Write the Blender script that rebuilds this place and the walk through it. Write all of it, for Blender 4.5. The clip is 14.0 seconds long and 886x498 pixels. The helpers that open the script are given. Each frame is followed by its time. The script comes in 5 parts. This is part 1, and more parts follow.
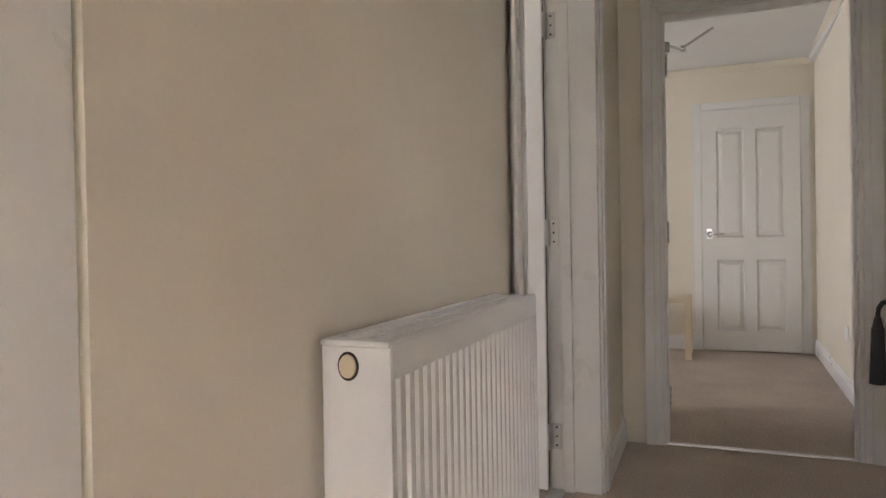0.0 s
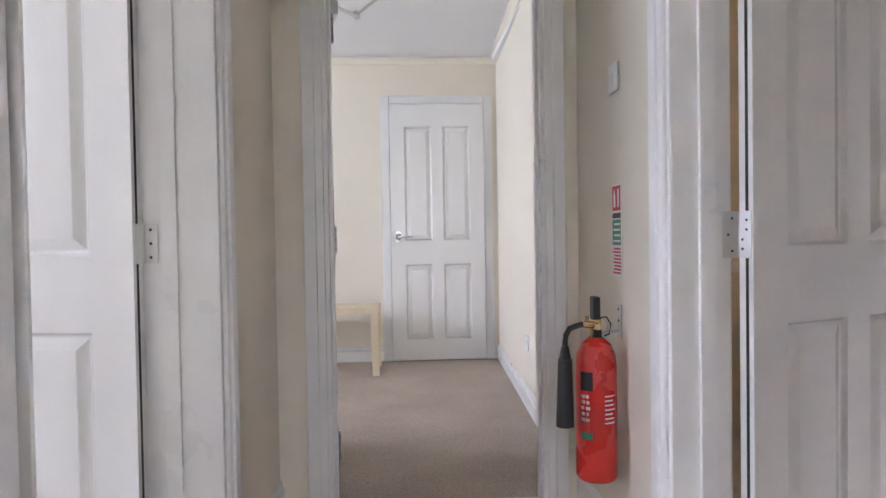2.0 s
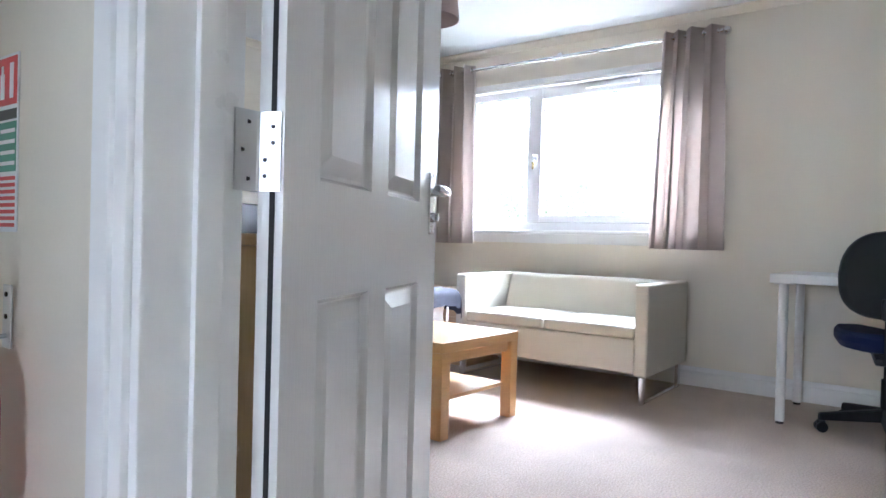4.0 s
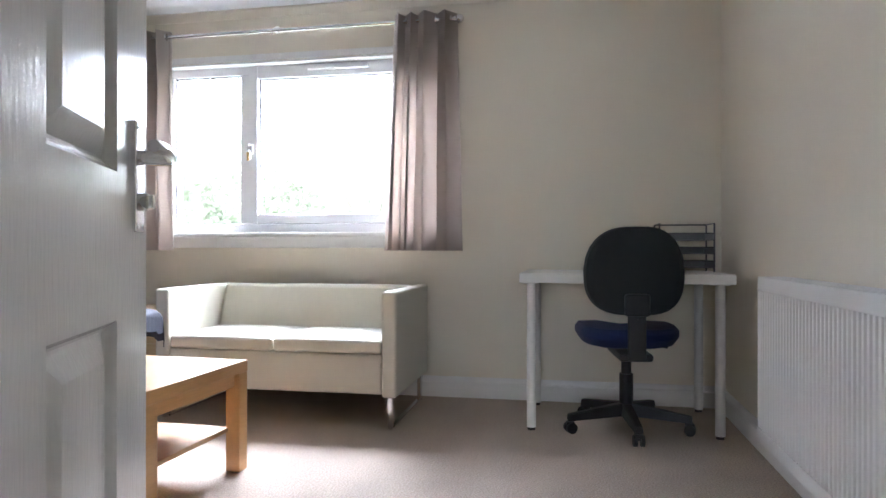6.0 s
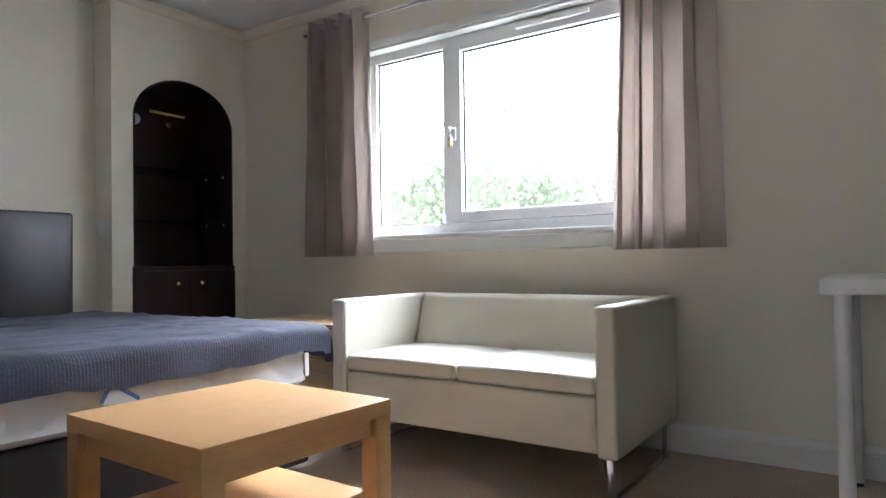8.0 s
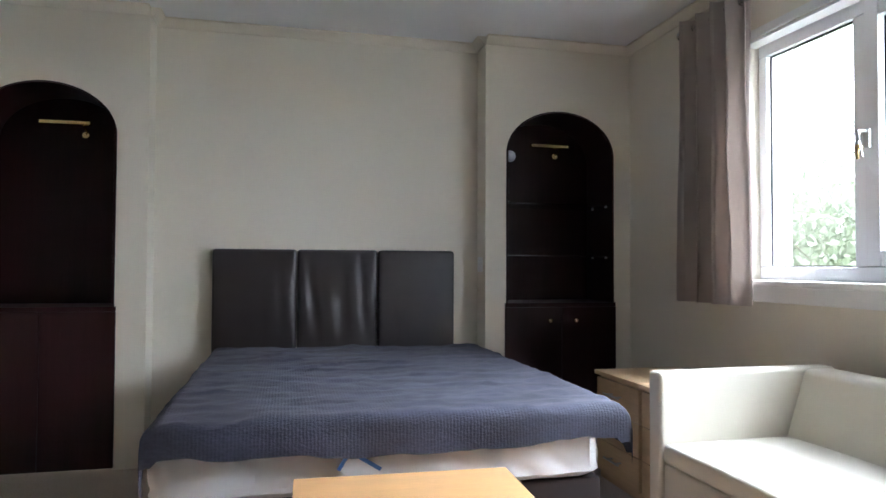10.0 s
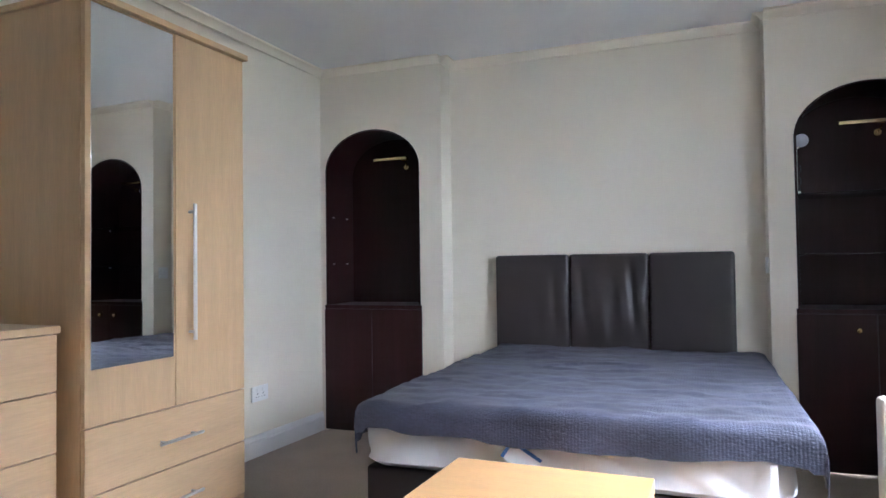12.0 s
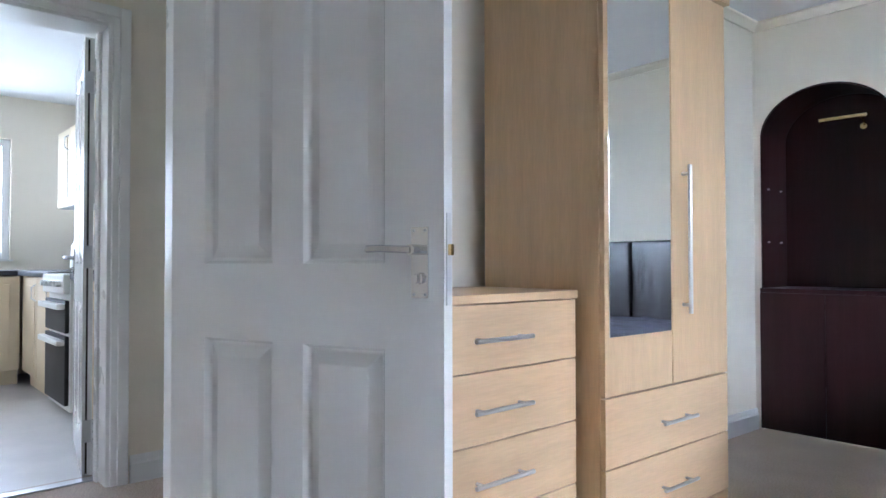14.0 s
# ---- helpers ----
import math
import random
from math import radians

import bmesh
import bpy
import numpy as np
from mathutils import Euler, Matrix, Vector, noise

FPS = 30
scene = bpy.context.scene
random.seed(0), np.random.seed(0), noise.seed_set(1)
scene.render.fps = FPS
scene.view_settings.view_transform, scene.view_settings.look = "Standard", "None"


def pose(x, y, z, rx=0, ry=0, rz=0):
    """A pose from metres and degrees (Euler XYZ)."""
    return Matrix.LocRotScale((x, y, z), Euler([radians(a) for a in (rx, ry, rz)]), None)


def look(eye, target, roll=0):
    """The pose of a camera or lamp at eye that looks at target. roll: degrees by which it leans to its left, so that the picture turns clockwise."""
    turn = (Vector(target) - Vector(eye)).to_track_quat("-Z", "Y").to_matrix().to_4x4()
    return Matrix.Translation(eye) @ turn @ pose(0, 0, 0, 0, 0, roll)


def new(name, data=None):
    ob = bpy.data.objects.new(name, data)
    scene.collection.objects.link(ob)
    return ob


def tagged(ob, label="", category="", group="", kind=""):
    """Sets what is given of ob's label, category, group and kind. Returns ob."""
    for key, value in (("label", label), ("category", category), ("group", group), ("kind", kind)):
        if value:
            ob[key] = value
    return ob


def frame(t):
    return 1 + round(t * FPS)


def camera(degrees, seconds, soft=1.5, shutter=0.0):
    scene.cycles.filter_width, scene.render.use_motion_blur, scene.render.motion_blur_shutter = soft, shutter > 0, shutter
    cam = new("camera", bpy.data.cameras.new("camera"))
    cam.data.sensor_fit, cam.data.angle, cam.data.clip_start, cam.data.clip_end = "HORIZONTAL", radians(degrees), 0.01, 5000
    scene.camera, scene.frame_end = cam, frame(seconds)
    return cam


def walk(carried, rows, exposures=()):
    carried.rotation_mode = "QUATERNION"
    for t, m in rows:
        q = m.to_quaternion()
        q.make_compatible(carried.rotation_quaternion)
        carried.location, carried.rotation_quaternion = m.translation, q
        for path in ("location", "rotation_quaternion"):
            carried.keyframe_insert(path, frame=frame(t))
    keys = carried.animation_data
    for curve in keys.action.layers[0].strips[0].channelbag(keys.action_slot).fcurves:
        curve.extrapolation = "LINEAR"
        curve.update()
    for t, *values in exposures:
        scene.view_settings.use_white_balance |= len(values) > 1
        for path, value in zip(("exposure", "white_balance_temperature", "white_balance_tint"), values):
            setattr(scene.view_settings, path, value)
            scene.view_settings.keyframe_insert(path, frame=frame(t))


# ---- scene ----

cam = camera(67.6, 14.0)
PATH = [
    (0, (0.203, 0.208, 0.967), (-0.532, 2.068, 0.947), -1.0),
    (0.5, (0.249, 0.298, 0.95), (-0.159, 2.256, 0.928), -1.0),
    (1, (0.271, 0.478, 0.984), (0.101, 2.47, 0.951), -1.2),
    (1.5, (0.292, 0.723, 1.006), (0.248, 2.722, 0.969), -0.8),
    (2, (0.309, 1.022, 1.007), (0.419, 3.019, 0.965), -0.9),
    (2.5, (0.376, 1.311, 0.956), (0.8, 3.265, 0.922), -0.3),
    (3, (0.453, 1.522, 0.932), (1.326, 3.321, 0.898), -0.1),
    (3.5, (0.473, 1.695, 0.912), (1.776, 3.212, 0.885), 0.8),
    (4, (0.518, 1.816, 0.877), (2.125, 3.007, 0.852), 1.5),
    (4.2, (0.567, 1.874, 0.883), (2.265, 2.931, 0.846), 2.1),
    (6.3, (1.132, 2.263, 0.859), (3.098, 2.625, 0.864), -0.2),
    (6.5, (1.238, 2.275, 0.851), (3.199, 2.666, 0.855), -0.4),
    (6.6, (1.295, 2.281, 0.85), (3.251, 2.696, 0.851), -0.7),
    (7, (1.484, 2.314, 0.815), (3.4, 2.887, 0.829), -0.6),
    (7.5, (1.729, 2.319, 0.803), (3.535, 3.178, 0.827), -0.8),
    (8, (1.953, 2.282, 0.822), (3.602, 3.413, 0.86), -0.9),
    (8.5, (2.166, 2.247, 0.862), (3.593, 3.647, 0.919), -0.8),
    (9, (2.386, 2.259, 0.924), (3.513, 3.91, 0.986), -0.7),
    (9.2, (2.462, 2.279, 0.941), (3.46, 4.01, 1.009), -0.3),
    (11.3, (3.435, 2.099, 1.112), (3.055, 4.061, 1.161), -0.9),
    (11.5, (3.508, 2.099, 1.102), (3.017, 4.037, 1.149), -0.9),
    (12, (3.601, 2.076, 1.053), (2.878, 3.94, 1.108), -0.8),
    (12.5, (3.592, 2.029, 1.016), (2.657, 3.796, 1.07), -0.5),
    (13, (3.46, 1.979, 0.989), (2.322, 3.622, 1.038), -0.3),
    (13.5, (3.229, 1.945, 0.978), (1.898, 3.438, 1.024), -0.2),
    (14, (2.944, 1.916, 0.97), (1.453, 3.248, 1.01), -0.1),
]
EXPOSURES = [(0, 3.25, 6450, 21), (0.5, 3.5, 6250, 20), (1.0, 3.8, 5850, 21), (2.0, 4.0, 5650, 22), (3.0, 4.1, 5200, 16), (4.2, 4.0, 5200, 13), (6.3, 3.52, 5550, 13), (9.2, 2.87, 5600, 10), (11.3, 3.4, 5450, 14), (12.5, 3.58, 5250, 13), (13.5, 3.85, 5050, 12), (14, 3.95, 5000, 12)]
walk(cam, [(t, look(eye, target, roll)) for t, eye, target, roll in PATH], EXPOSURES)

# ---------------------------------------------------------------- light
world = bpy.data.worlds.new("overcast_sky")
scene.world = world
world.use_nodes = True
wn = world.node_tree.nodes
wl = world.node_tree.links
sky = wn.new("ShaderNodeTexSky")
sky.sky_type = "NISHITA"
sky.sun_disc = False
sky.sun_elevation = radians(48)
sky.sun_rotation = radians(200)
sky.air_density, sky.dust_density = 1.0, 4.0
wn["Background"].inputs["Strength"].default_value = 0.15
pale = wn.new("ShaderNodeHueSaturation")
pale.inputs["Saturation"].default_value = 0.3
wl.new(sky.outputs[0], pale.inputs["Color"])
wl.new(pale.outputs[0], wn["Background"].inputs["Color"])
sun = new("sun", bpy.data.lights.new("sun", "SUN"))
sun.data.energy, sun.data.angle, sun.data.color = 1.5, radians(14), (1.0, 0.96, 0.9)
sun.matrix_world = look((0, -20, 22), (0, 0, 0))



def area_light(name, eye, target, w, h, watts):
    """An area lamp: stands in for the sky's light at a window, or adds fill."""
    ob = new(name, bpy.data.lights.new(name, "AREA"))
    ob.data.shape, ob.data.size, ob.data.size_y = "RECTANGLE", w, h
    ob.data.energy, ob.data.color = watts, (0.97, 0.985, 1.0)
    ob.matrix_world = look(eye, target)
    return ob


area_light("sky_light_bedroom", (10.0, 3.9, 6.5), (3.6, 3.8, 1.3), 7.5, 3.0, 400)
area_light("sky_light_end_room", (-2.75, 4.95, 1.6), (0.0, 4.95, 1.2), 1.35, 1.05, 2.6)
area_light("sky_light_kitchen", (-4.05, 2.22, 1.55), (0.0, 2.3, 1.0), 1.3, 0.95, 3.8)
# Added fill light behind the camera to lift the hall; no source is known there.
area_light("fill_light_hall", (0.36, -1.85, 1.35), (0.36, 2.0, 1.2), 0.55, 1.1, 0.05)

# ---------------------------------------------------------------- materials


def mat(name, colour, rough=0.5, metal=0.0, vary=0.06, scale=3.0, bump=0.0, bump_scale=200.0, fine=0.0, stretch=(1, 1, 1), coat=0.0, spec=0.5, sheen=0.0):
    """Two scales of colour change (vary: broad, fine: grain) and a fine relief."""
    m = bpy.data.materials.new(name)
    m.use_nodes = True
    n, l = m.node_tree.nodes, m.node_tree.links
    b = n["Principled BSDF"]
    b.inputs["Roughness"].default_value = rough
    b.inputs["Metallic"].default_value = metal
    b.inputs["Coat Weight"].default_value = coat
    b.inputs["Specular IOR Level"].default_value = spec
    b.inputs["Sheen Weight"].default_value = sheen
    co = n.new("ShaderNodeTexCoord")
    mp = n.new("ShaderNodeMapping")
    mp.inputs["Scale"].default_value = stretch
    l.new(co.outputs["Object"], mp.inputs["Vector"])
    broad = n.new("ShaderNodeTexNoise")
    broad.inputs["Scale"].default_value = scale
    broad.inputs["Detail"].default_value = 5
    l.new(mp.outputs[0], broad.inputs["Vector"])
    grain = n.new("ShaderNodeTexNoise")
    grain.inputs["Scale"].default_value = bump_scale
    grain.inputs["Detail"].default_value = 4
    l.new(mp.outputs[0], grain.inputs["Vector"])
    ramp = n.new("ShaderNodeMapRange")
    ramp.inputs["From Min"].default_value, ramp.inputs["From Max"].default_value = 0.3, 0.7
    ramp.inputs["To Min"].default_value, ramp.inputs["To Max"].default_value = 1 - vary, 1 + vary
    l.new(broad.outputs["Fac"], ramp.inputs["Value"])
    ramp2 = n.new("ShaderNodeMapRange")
    ramp2.inputs["From Min"].default_value, ramp2.inputs["From Max"].default_value = 0.3, 0.7
    ramp2.inputs["To Min"].default_value, ramp2.inputs["To Max"].default_value = 1 - fine, 1 + fine
    l.new(grain.outputs["Fac"], ramp2.inputs["Value"])
    mul = n.new("ShaderNodeMath")
    mul.operation = "MULTIPLY"
    l.new(ramp.outputs[0], mul.inputs[0])
    l.new(ramp2.outputs[0], mul.inputs[1])
    vec = n.new("ShaderNodeVectorMath")
    vec.operation = "SCALE"
    vec.inputs[0].default_value = colour
    l.new(mul.outputs[0], vec.inputs["Scale"])
    l.new(vec.outputs[0], b.inputs["Base Color"])
    rr = n.new("ShaderNodeMapRange")
    rr.inputs["To Min"].default_value, rr.inputs["To Max"].default_value = max(0.0, rough - 0.08), min(1.0, rough + 0.08)
    l.new(broad.outputs["Fac"], rr.inputs["Value"])
    l.new(rr.outputs[0], b.inputs["Roughness"])
    if bump:
        bp = n.new("ShaderNodeBump")
        bp.inputs["Strength"].default_value = bump
        bp.inputs["Distance"].default_value = 0.004
        l.new(grain.outputs["Fac"], bp.inputs["Height"])
        l.new(bp.outputs[0], b.inputs["Normal"])
    return m


M_WALL = mat("cream_emulsion", (0.8, 0.742, 0.63), 0.75, vary=0.02, scale=1.2, bump=0.06, bump_scale=140, fine=0.01)
M_CEIL = mat("white_ceiling_paint", (0.8, 0.8, 0.8), 0.85, vary=0.015, bump=0.15, bump_scale=90)
M_GLOSS = mat("white_gloss_paint", (0.8, 0.793, 0.775), 0.3, vary=0.02, scale=5, bump=0.05, bump_scale=60)
M_DOOR = mat("white_woodgrain_gloss", (0.82, 0.812, 0.79), 0.16, vary=0.015, bump=0.16, bump_scale=170, stretch=(1, 1, 0.12))
M_CARPET = mat("beige_carpet", (0.455, 0.37, 0.3), 0.95, vary=0.12, scale=2.5, bump=0.8, bump_scale=135, fine=0.26, spec=0.1, sheen=0.2)
M_KFLOOR = mat("pale_vinyl", (0.6, 0.57, 0.54), 0.35, vary=0.08, scale=5)
M_BEECH = mat("beech_veneer", (0.6, 0.41, 0.23), 0.42, vary=0.07, scale=4, fine=0.05, bump_scale=40, bump=0.02, stretch=(4, 4, 0.35))
M_BEECH_H = mat("beech_veneer_level", (0.61, 0.42, 0.24), 0.42, vary=0.07, scale=4, fine=0.05, bump_scale=40, bump=0.02, stretch=(4, 0.35, 4))
M_TABLE = mat("golden_beech", (0.6, 0.35, 0.15), 0.33, vary=0.07, scale=4, fine=0.05, bump_scale=40, bump=0.02, stretch=(0.5, 5, 5), coat=0.2)
M_PALEWOOD = mat("pale_birch", (0.72, 0.62, 0.44), 0.45, vary=0.05, scale=4, stretch=(3, 3, 0.4))
M_MAHOG = mat("mahogany_stain", (0.026, 0.0085, 0.0085), 0.4, vary=0.25, scale=3, fine=0.15, bump_scale=50, stretch=(6, 6, 0.4), spec=0.25)
M_LEATHER = mat("cream_faux_leather", (0.63, 0.595, 0.5), 0.42, vary=0.025, bump=0.12, bump_scale=420)
M_BROWNL = mat("brown_faux_leather", (0.027, 0.021, 0.02), 0.36, vary=0.15, bump=0.15, bump_scale=380)
M_DIVAN = mat("dark_brown_fabric", (0.03, 0.02, 0.018), 0.8, vary=0.15, bump=0.3, bump_scale=500)
M_CHROME = mat("chrome", (0.75, 0.75, 0.76), 0.14, metal=1.0, vary=0.03)
M_STEEL = mat("brushed_steel", (0.62, 0.62, 0.62), 0.32, metal=1.0, vary=0.04, bump=0.05, bump_scale=300)
M_BRASS = mat("polished_brass", (0.75, 0.58, 0.3), 0.22, metal=1.0, vary=0.05)
M_BLACK = mat("black_plastic", (0.018, 0.018, 0.02), 0.45, vary=0.1, bump=0.1, bump_scale=500)
M_DARKFAB = mat("charcoal_fabric", (0.022, 0.026, 0.028), 0.9, vary=0.12, bump=0.5, bump_scale=700, sheen=0.1)
M_BLUEFAB = mat("navy_fabric", (0.012, 0.026, 0.11), 0.9, vary=0.12, bump=0.5, bump_scale=700, sheen=0.1)
M_UPVC = mat("white_upvc", (0.84, 0.84, 0.85), 0.25, vary=0.01)
M_RAD = mat("white_radiator_enamel", (0.8, 0.8, 0.79), 0.33, vary=0.015)
M_RED = mat("red_enamel", (0.56, 0.028, 0.018), 0.28, vary=0.05, coat=0.3)
M_CURTAIN = mat("mauve_taupe_cloth", (0.43, 0.365, 0.325), 0.85, vary=0.04, bump=0.35, bump_scale=600, sheen=0.2)
M_MATTRESS = mat("quilted_white_ticking", (0.84, 0.84, 0.85), 0.7, vary=0.04, bump=0.2, bump_scale=300)
M_WHITEP = mat("white_plastic", (0.8, 0.8, 0.78), 0.35, vary=0.02)
M_DESK = mat("white_melamine", (0.78, 0.77, 0.75), 0.4, vary=0.02)
M_DARKGAP = mat("dark_rubber_strip", (0.02, 0.017, 0.016), 0.7, vary=0.1)
M_TILE = mat("white_glazed_tile", (0.8, 0.8, 0.78), 0.15, vary=0.02)
M_WORKTOP = mat("dark_worktop", (0.05, 0.05, 0.055), 0.3, vary=0.2, fine=0.2, bump_scale=150)
M_CREAMUNIT = mat("cream_wood_unit", (0.72, 0.6, 0.42), 0.4, vary=0.05, scale=4)
M_LEAF = mat("leaf_green", (0.12, 0.155, 0.08), 0.5, vary=0.35, scale=1.5)
M_BARK = mat("grey_bark", (0.12, 0.1, 0.08), 0.9, vary=0.2, bump=0.5, bump_scale=40)
M_GRASS = mat("rough_grass", (0.1, 0.14, 0.05), 0.95, vary=0.3, scale=0.5, bump=0.5, bump_scale=20)
M_SHADE = mat("mauve_lampshade", (0.42, 0.34, 0.33), 0.8, vary=0.03, bump=0.3, bump_scale=500)
M_PAPERW = mat("white_sign_plastic", (0.8, 0.8, 0.8), 0.4, vary=0.02)
M_SIGNRED = mat("sign_red", (0.6, 0.03, 0.03), 0.4, vary=0.03)
M_SIGNGREEN = mat("sign_green", (0.05, 0.25, 0.16), 0.4, vary=0.03)
M_SIGNBLACK = mat("sign_black", (0.02, 0.02, 0.02), 0.4, vary=0.03)
M_BLUEL = mat("blue_label", (0.05, 0.15, 0.45), 0.5, vary=0.05)

# thin cloth that lets some daylight through
_n, _l = M_CURTAIN.node_tree.nodes, M_CURTAIN.node_tree.links
_t, _m = _n.new("ShaderNodeBsdfTranslucent"), _n.new("ShaderNodeMixShader")
_t.inputs["Color"].default_value = (0.64, 0.57, 0.52, 1)
_m.inputs[0].default_value = 0.44
_l.new(_n["Principled BSDF"].outputs[0], _m.inputs[1])
_l.new(_t.outputs[0], _m.inputs[2])
_l.new(_m.outputs[0], _n["Material Output"].inputs["Surface"])

# leaves lit through by the sky behind them
_n, _l = M_LEAF.node_tree.nodes, M_LEAF.node_tree.links
_t, _m = _n.new("ShaderNodeBsdfTranslucent"), _n.new("ShaderNodeMixShader")
_t.inputs["Color"].default_value = (0.4, 0.42, 0.33, 1)
_m.inputs[0].default_value = 0.6
_l.new(_n["Principled BSDF"].outputs[0], _m.inputs[1])
_l.new(_t.outputs[0], _m.inputs[2])
_l.new(_m.outputs[0], _n["Material Output"].inputs["Surface"])

M_MIRROR = bpy.data.materials.new("silvered_mirror")
M_MIRROR.use_nodes = True
_b = M_MIRROR.node_tree.nodes["Principled BSDF"]
_b.inputs["Base Color"].default_value = (0.86, 0.88, 0.88, 1)
_b.inputs["Metallic"].default_value = 1.0
_b.inputs["Roughness"].default_value = 0.015
M_GLASS = bpy.data.materials.new("window_glass")
M_GLASS.use_nodes = True
_b = M_GLASS.node_tree.nodes["Principled BSDF"]
_b.inputs["Transmission Weight"].default_value = 1.0
_b.inputs["Roughness"].default_value = 0.0
_b.inputs["IOR"].default_value = 1.45

# ---------------------------------------------------------------- mesh helpers


def bx(bm, a, b, bev=0.0, seg=2):
    """A box from corner a to corner b, its edges rounded by bev."""
    a, b = Vector(a), Vector(b)
    r = bmesh.ops.create_cube(bm, size=1.0, matrix=Matrix.LocRotScale((a + b) / 2, None, [abs(v) for v in (b - a)]))
    if bev:
        es = {e for v in r["verts"] for e in v.link_edges}
        bmesh.ops.bevel(bm, geom=list(es), offset=bev, segments=seg, affect="EDGES", profile=0.5)
    return bm


def cy(bm, p, q, r, r2=None, n=16, caps=True):
    """A cylinder or cone from p to q."""
    p, q = Vector(p), Vector(q)
    rot = (q - p).to_track_quat("Z", "Y")
    m = Matrix.LocRotScale((p + q) / 2, rot, None)
    bmesh.ops.create_cone(bm, cap_ends=caps, segments=n, radius1=r, radius2=r if r2 is None else r2, depth=(q - p).length, matrix=m)
    return bm


def lathe(bm, c, prof, n=24):
    """A turned body round a vertical axis through c, from (radius, height) pairs."""
    rings = []
    for r, z in prof:
        rings.append([bm.verts.new((c[0] + r * math.cos(2 * math.pi * i / n), c[1] + r * math.sin(2 * math.pi * i / n), c[2] + z)) for i in range(n)])
    for u, v in zip(rings, rings[1:]):
        for i in range(n):
            bm.faces.new((u[i], u[(i + 1) % n], v[(i + 1) % n], v[i]))
    bm.faces.new(rings[0][::-1])
    bm.faces.new(rings[-1])
    return bm


def tube(bm, pts, r, n=8):
    """A round bar along a line of points."""
    pts = [Vector(p) for p in pts]
    rings = []
    for i, p in enumerate(pts):
        d = (pts[min(i + 1, len(pts) - 1)] - pts[max(i - 1, 0)]).normalized()
        q = d.to_track_quat("Z", "Y")
        rings.append([bm.verts.new(p + q @ Vector((r * math.cos(2 * math.pi * k / n), r * math.sin(2 * math.pi * k / n), 0))) for k in range(n)])
    for u, v in zip(rings, rings[1:]):
        for k in range(n):
            bm.faces.new((u[k], u[(k + 1) % n], v[(k + 1) % n], v[k]))
    bm.faces.new(rings[0][::-1])
    bm.faces.new(rings[-1])
    return bm


def prism(bm, plan, z0, z1):
    """An upright block over a plan of (x, y) corners, counter-clockwise."""
    lo = [bm.verts.new((x, y, z0)) for x, y in plan]
    hi = [bm.verts.new((x, y, z1)) for x, y in plan]
    bm.faces.new(lo[::-1])
    bm.faces.new(hi)
    k = len(plan)
    for i in range(k):
        bm.faces.new((lo[i], lo[(i + 1) % k], hi[(i + 1) % k], hi[i]))
    return bm


def sheet(bm, fn, nu, nv, thick=0.004):
    """A cloth or sheet: fn(u, v) gives a place; both sides and the edge are built."""
    g = [[bm.verts.new(fn(i / nu, j / nv)) for j in range(nv + 1)] for i in range(nu + 1)]
    for i in range(nu):
        for j in range(nv):
            bm.faces.new((g[i][j], g[i + 1][j], g[i + 1][j + 1], g[i][j + 1]))
    bm.normal_update()
    back = [[bm.verts.new(v.co - v.normal * thick) for v in row] for row in g]
    for i in range(nu):
        for j in range(nv):
            bm.faces.new((back[i][j + 1], back[i + 1][j + 1], back[i + 1][j], back[i][j]))
    for j in range(nv):
        bm.faces.new((g[0][j], g[0][j + 1], back[0][j + 1], back[0][j]))
        bm.faces.new((g[nu][j + 1], g[nu][j], back[nu][j], back[nu][j + 1]))
    for i in range(nu):
        bm.faces.new((g[i + 1][0], g[i][0], back[i][0], back[i + 1][0]))
        bm.faces.new((g[i][nv], g[i + 1][nv], back[i + 1][nv], back[i][nv]))
    return bm


def wall_grid(bm, axis, c0, c1, us, zs, holes):
    """A wall of one connected mesh, its faces cut at us and zs, with the cells in holes left open. axis 'x': it runs along x."""
    vs = {}

    def v(i, j, c):
        if (i, j, c) not in vs:
            p = (us[i], (c0, c1)[c], zs[j]) if axis == "x" else ((c0, c1)[c], us[i], zs[j])
            vs[i, j, c] = bm.verts.new(p)
        return vs[i, j, c]
    full = {(i, j) for i in range(len(us) - 1) for j in range(len(zs) - 1)} - set(holes)
    for i, j in full:
        for c in (0, 1):
            bm.faces.new((v(i, j, c), v(i + 1, j, c), v(i + 1, j + 1, c), v(i, j + 1, c)))
        for (di, dj), (p, q) in (((-1, 0), ((i, j), (i, j + 1))), ((1, 0), ((i + 1, j), (i + 1, j + 1))), ((0, -1), ((i, j), (i + 1, j))), ((0, 1), ((i, j + 1), (i + 1, j + 1)))):
            if (i + di, j + dj) not in full:
                bm.faces.new((v(*p, 0), v(*q, 0), v(*q, 1), v(*p, 1)))
    return bm


def B():
    return bmesh.new()


def finish(name, bm, material, smooth=True):
    bmesh.ops.recalc_face_normals(bm, faces=bm.faces[:])
    me = bpy.data.meshes.new(name)
    bm.to_mesh(me)
    bm.free()
    me.materials.append(material)
    if smooth:
        me.shade_smooth()
        me.set_sharp_from_angle(angle=radians(32))
    return me


def even(ob):
    """Flat faces keep flat shading up to their rounded edges."""
    m = ob.modifiers.new("even_shading", "WEIGHTED_NORMAL")
    m.mode, m.weight, m.keep_sharp = "FACE_AREA", 50, True
    return ob


def part(name, bm, material, parent, label="", flat=False):
    ob = new(name, finish(name, bm, material, not flat))
    if not flat:
        even(ob)
    ob.parent = parent
    return tagged(ob, label)


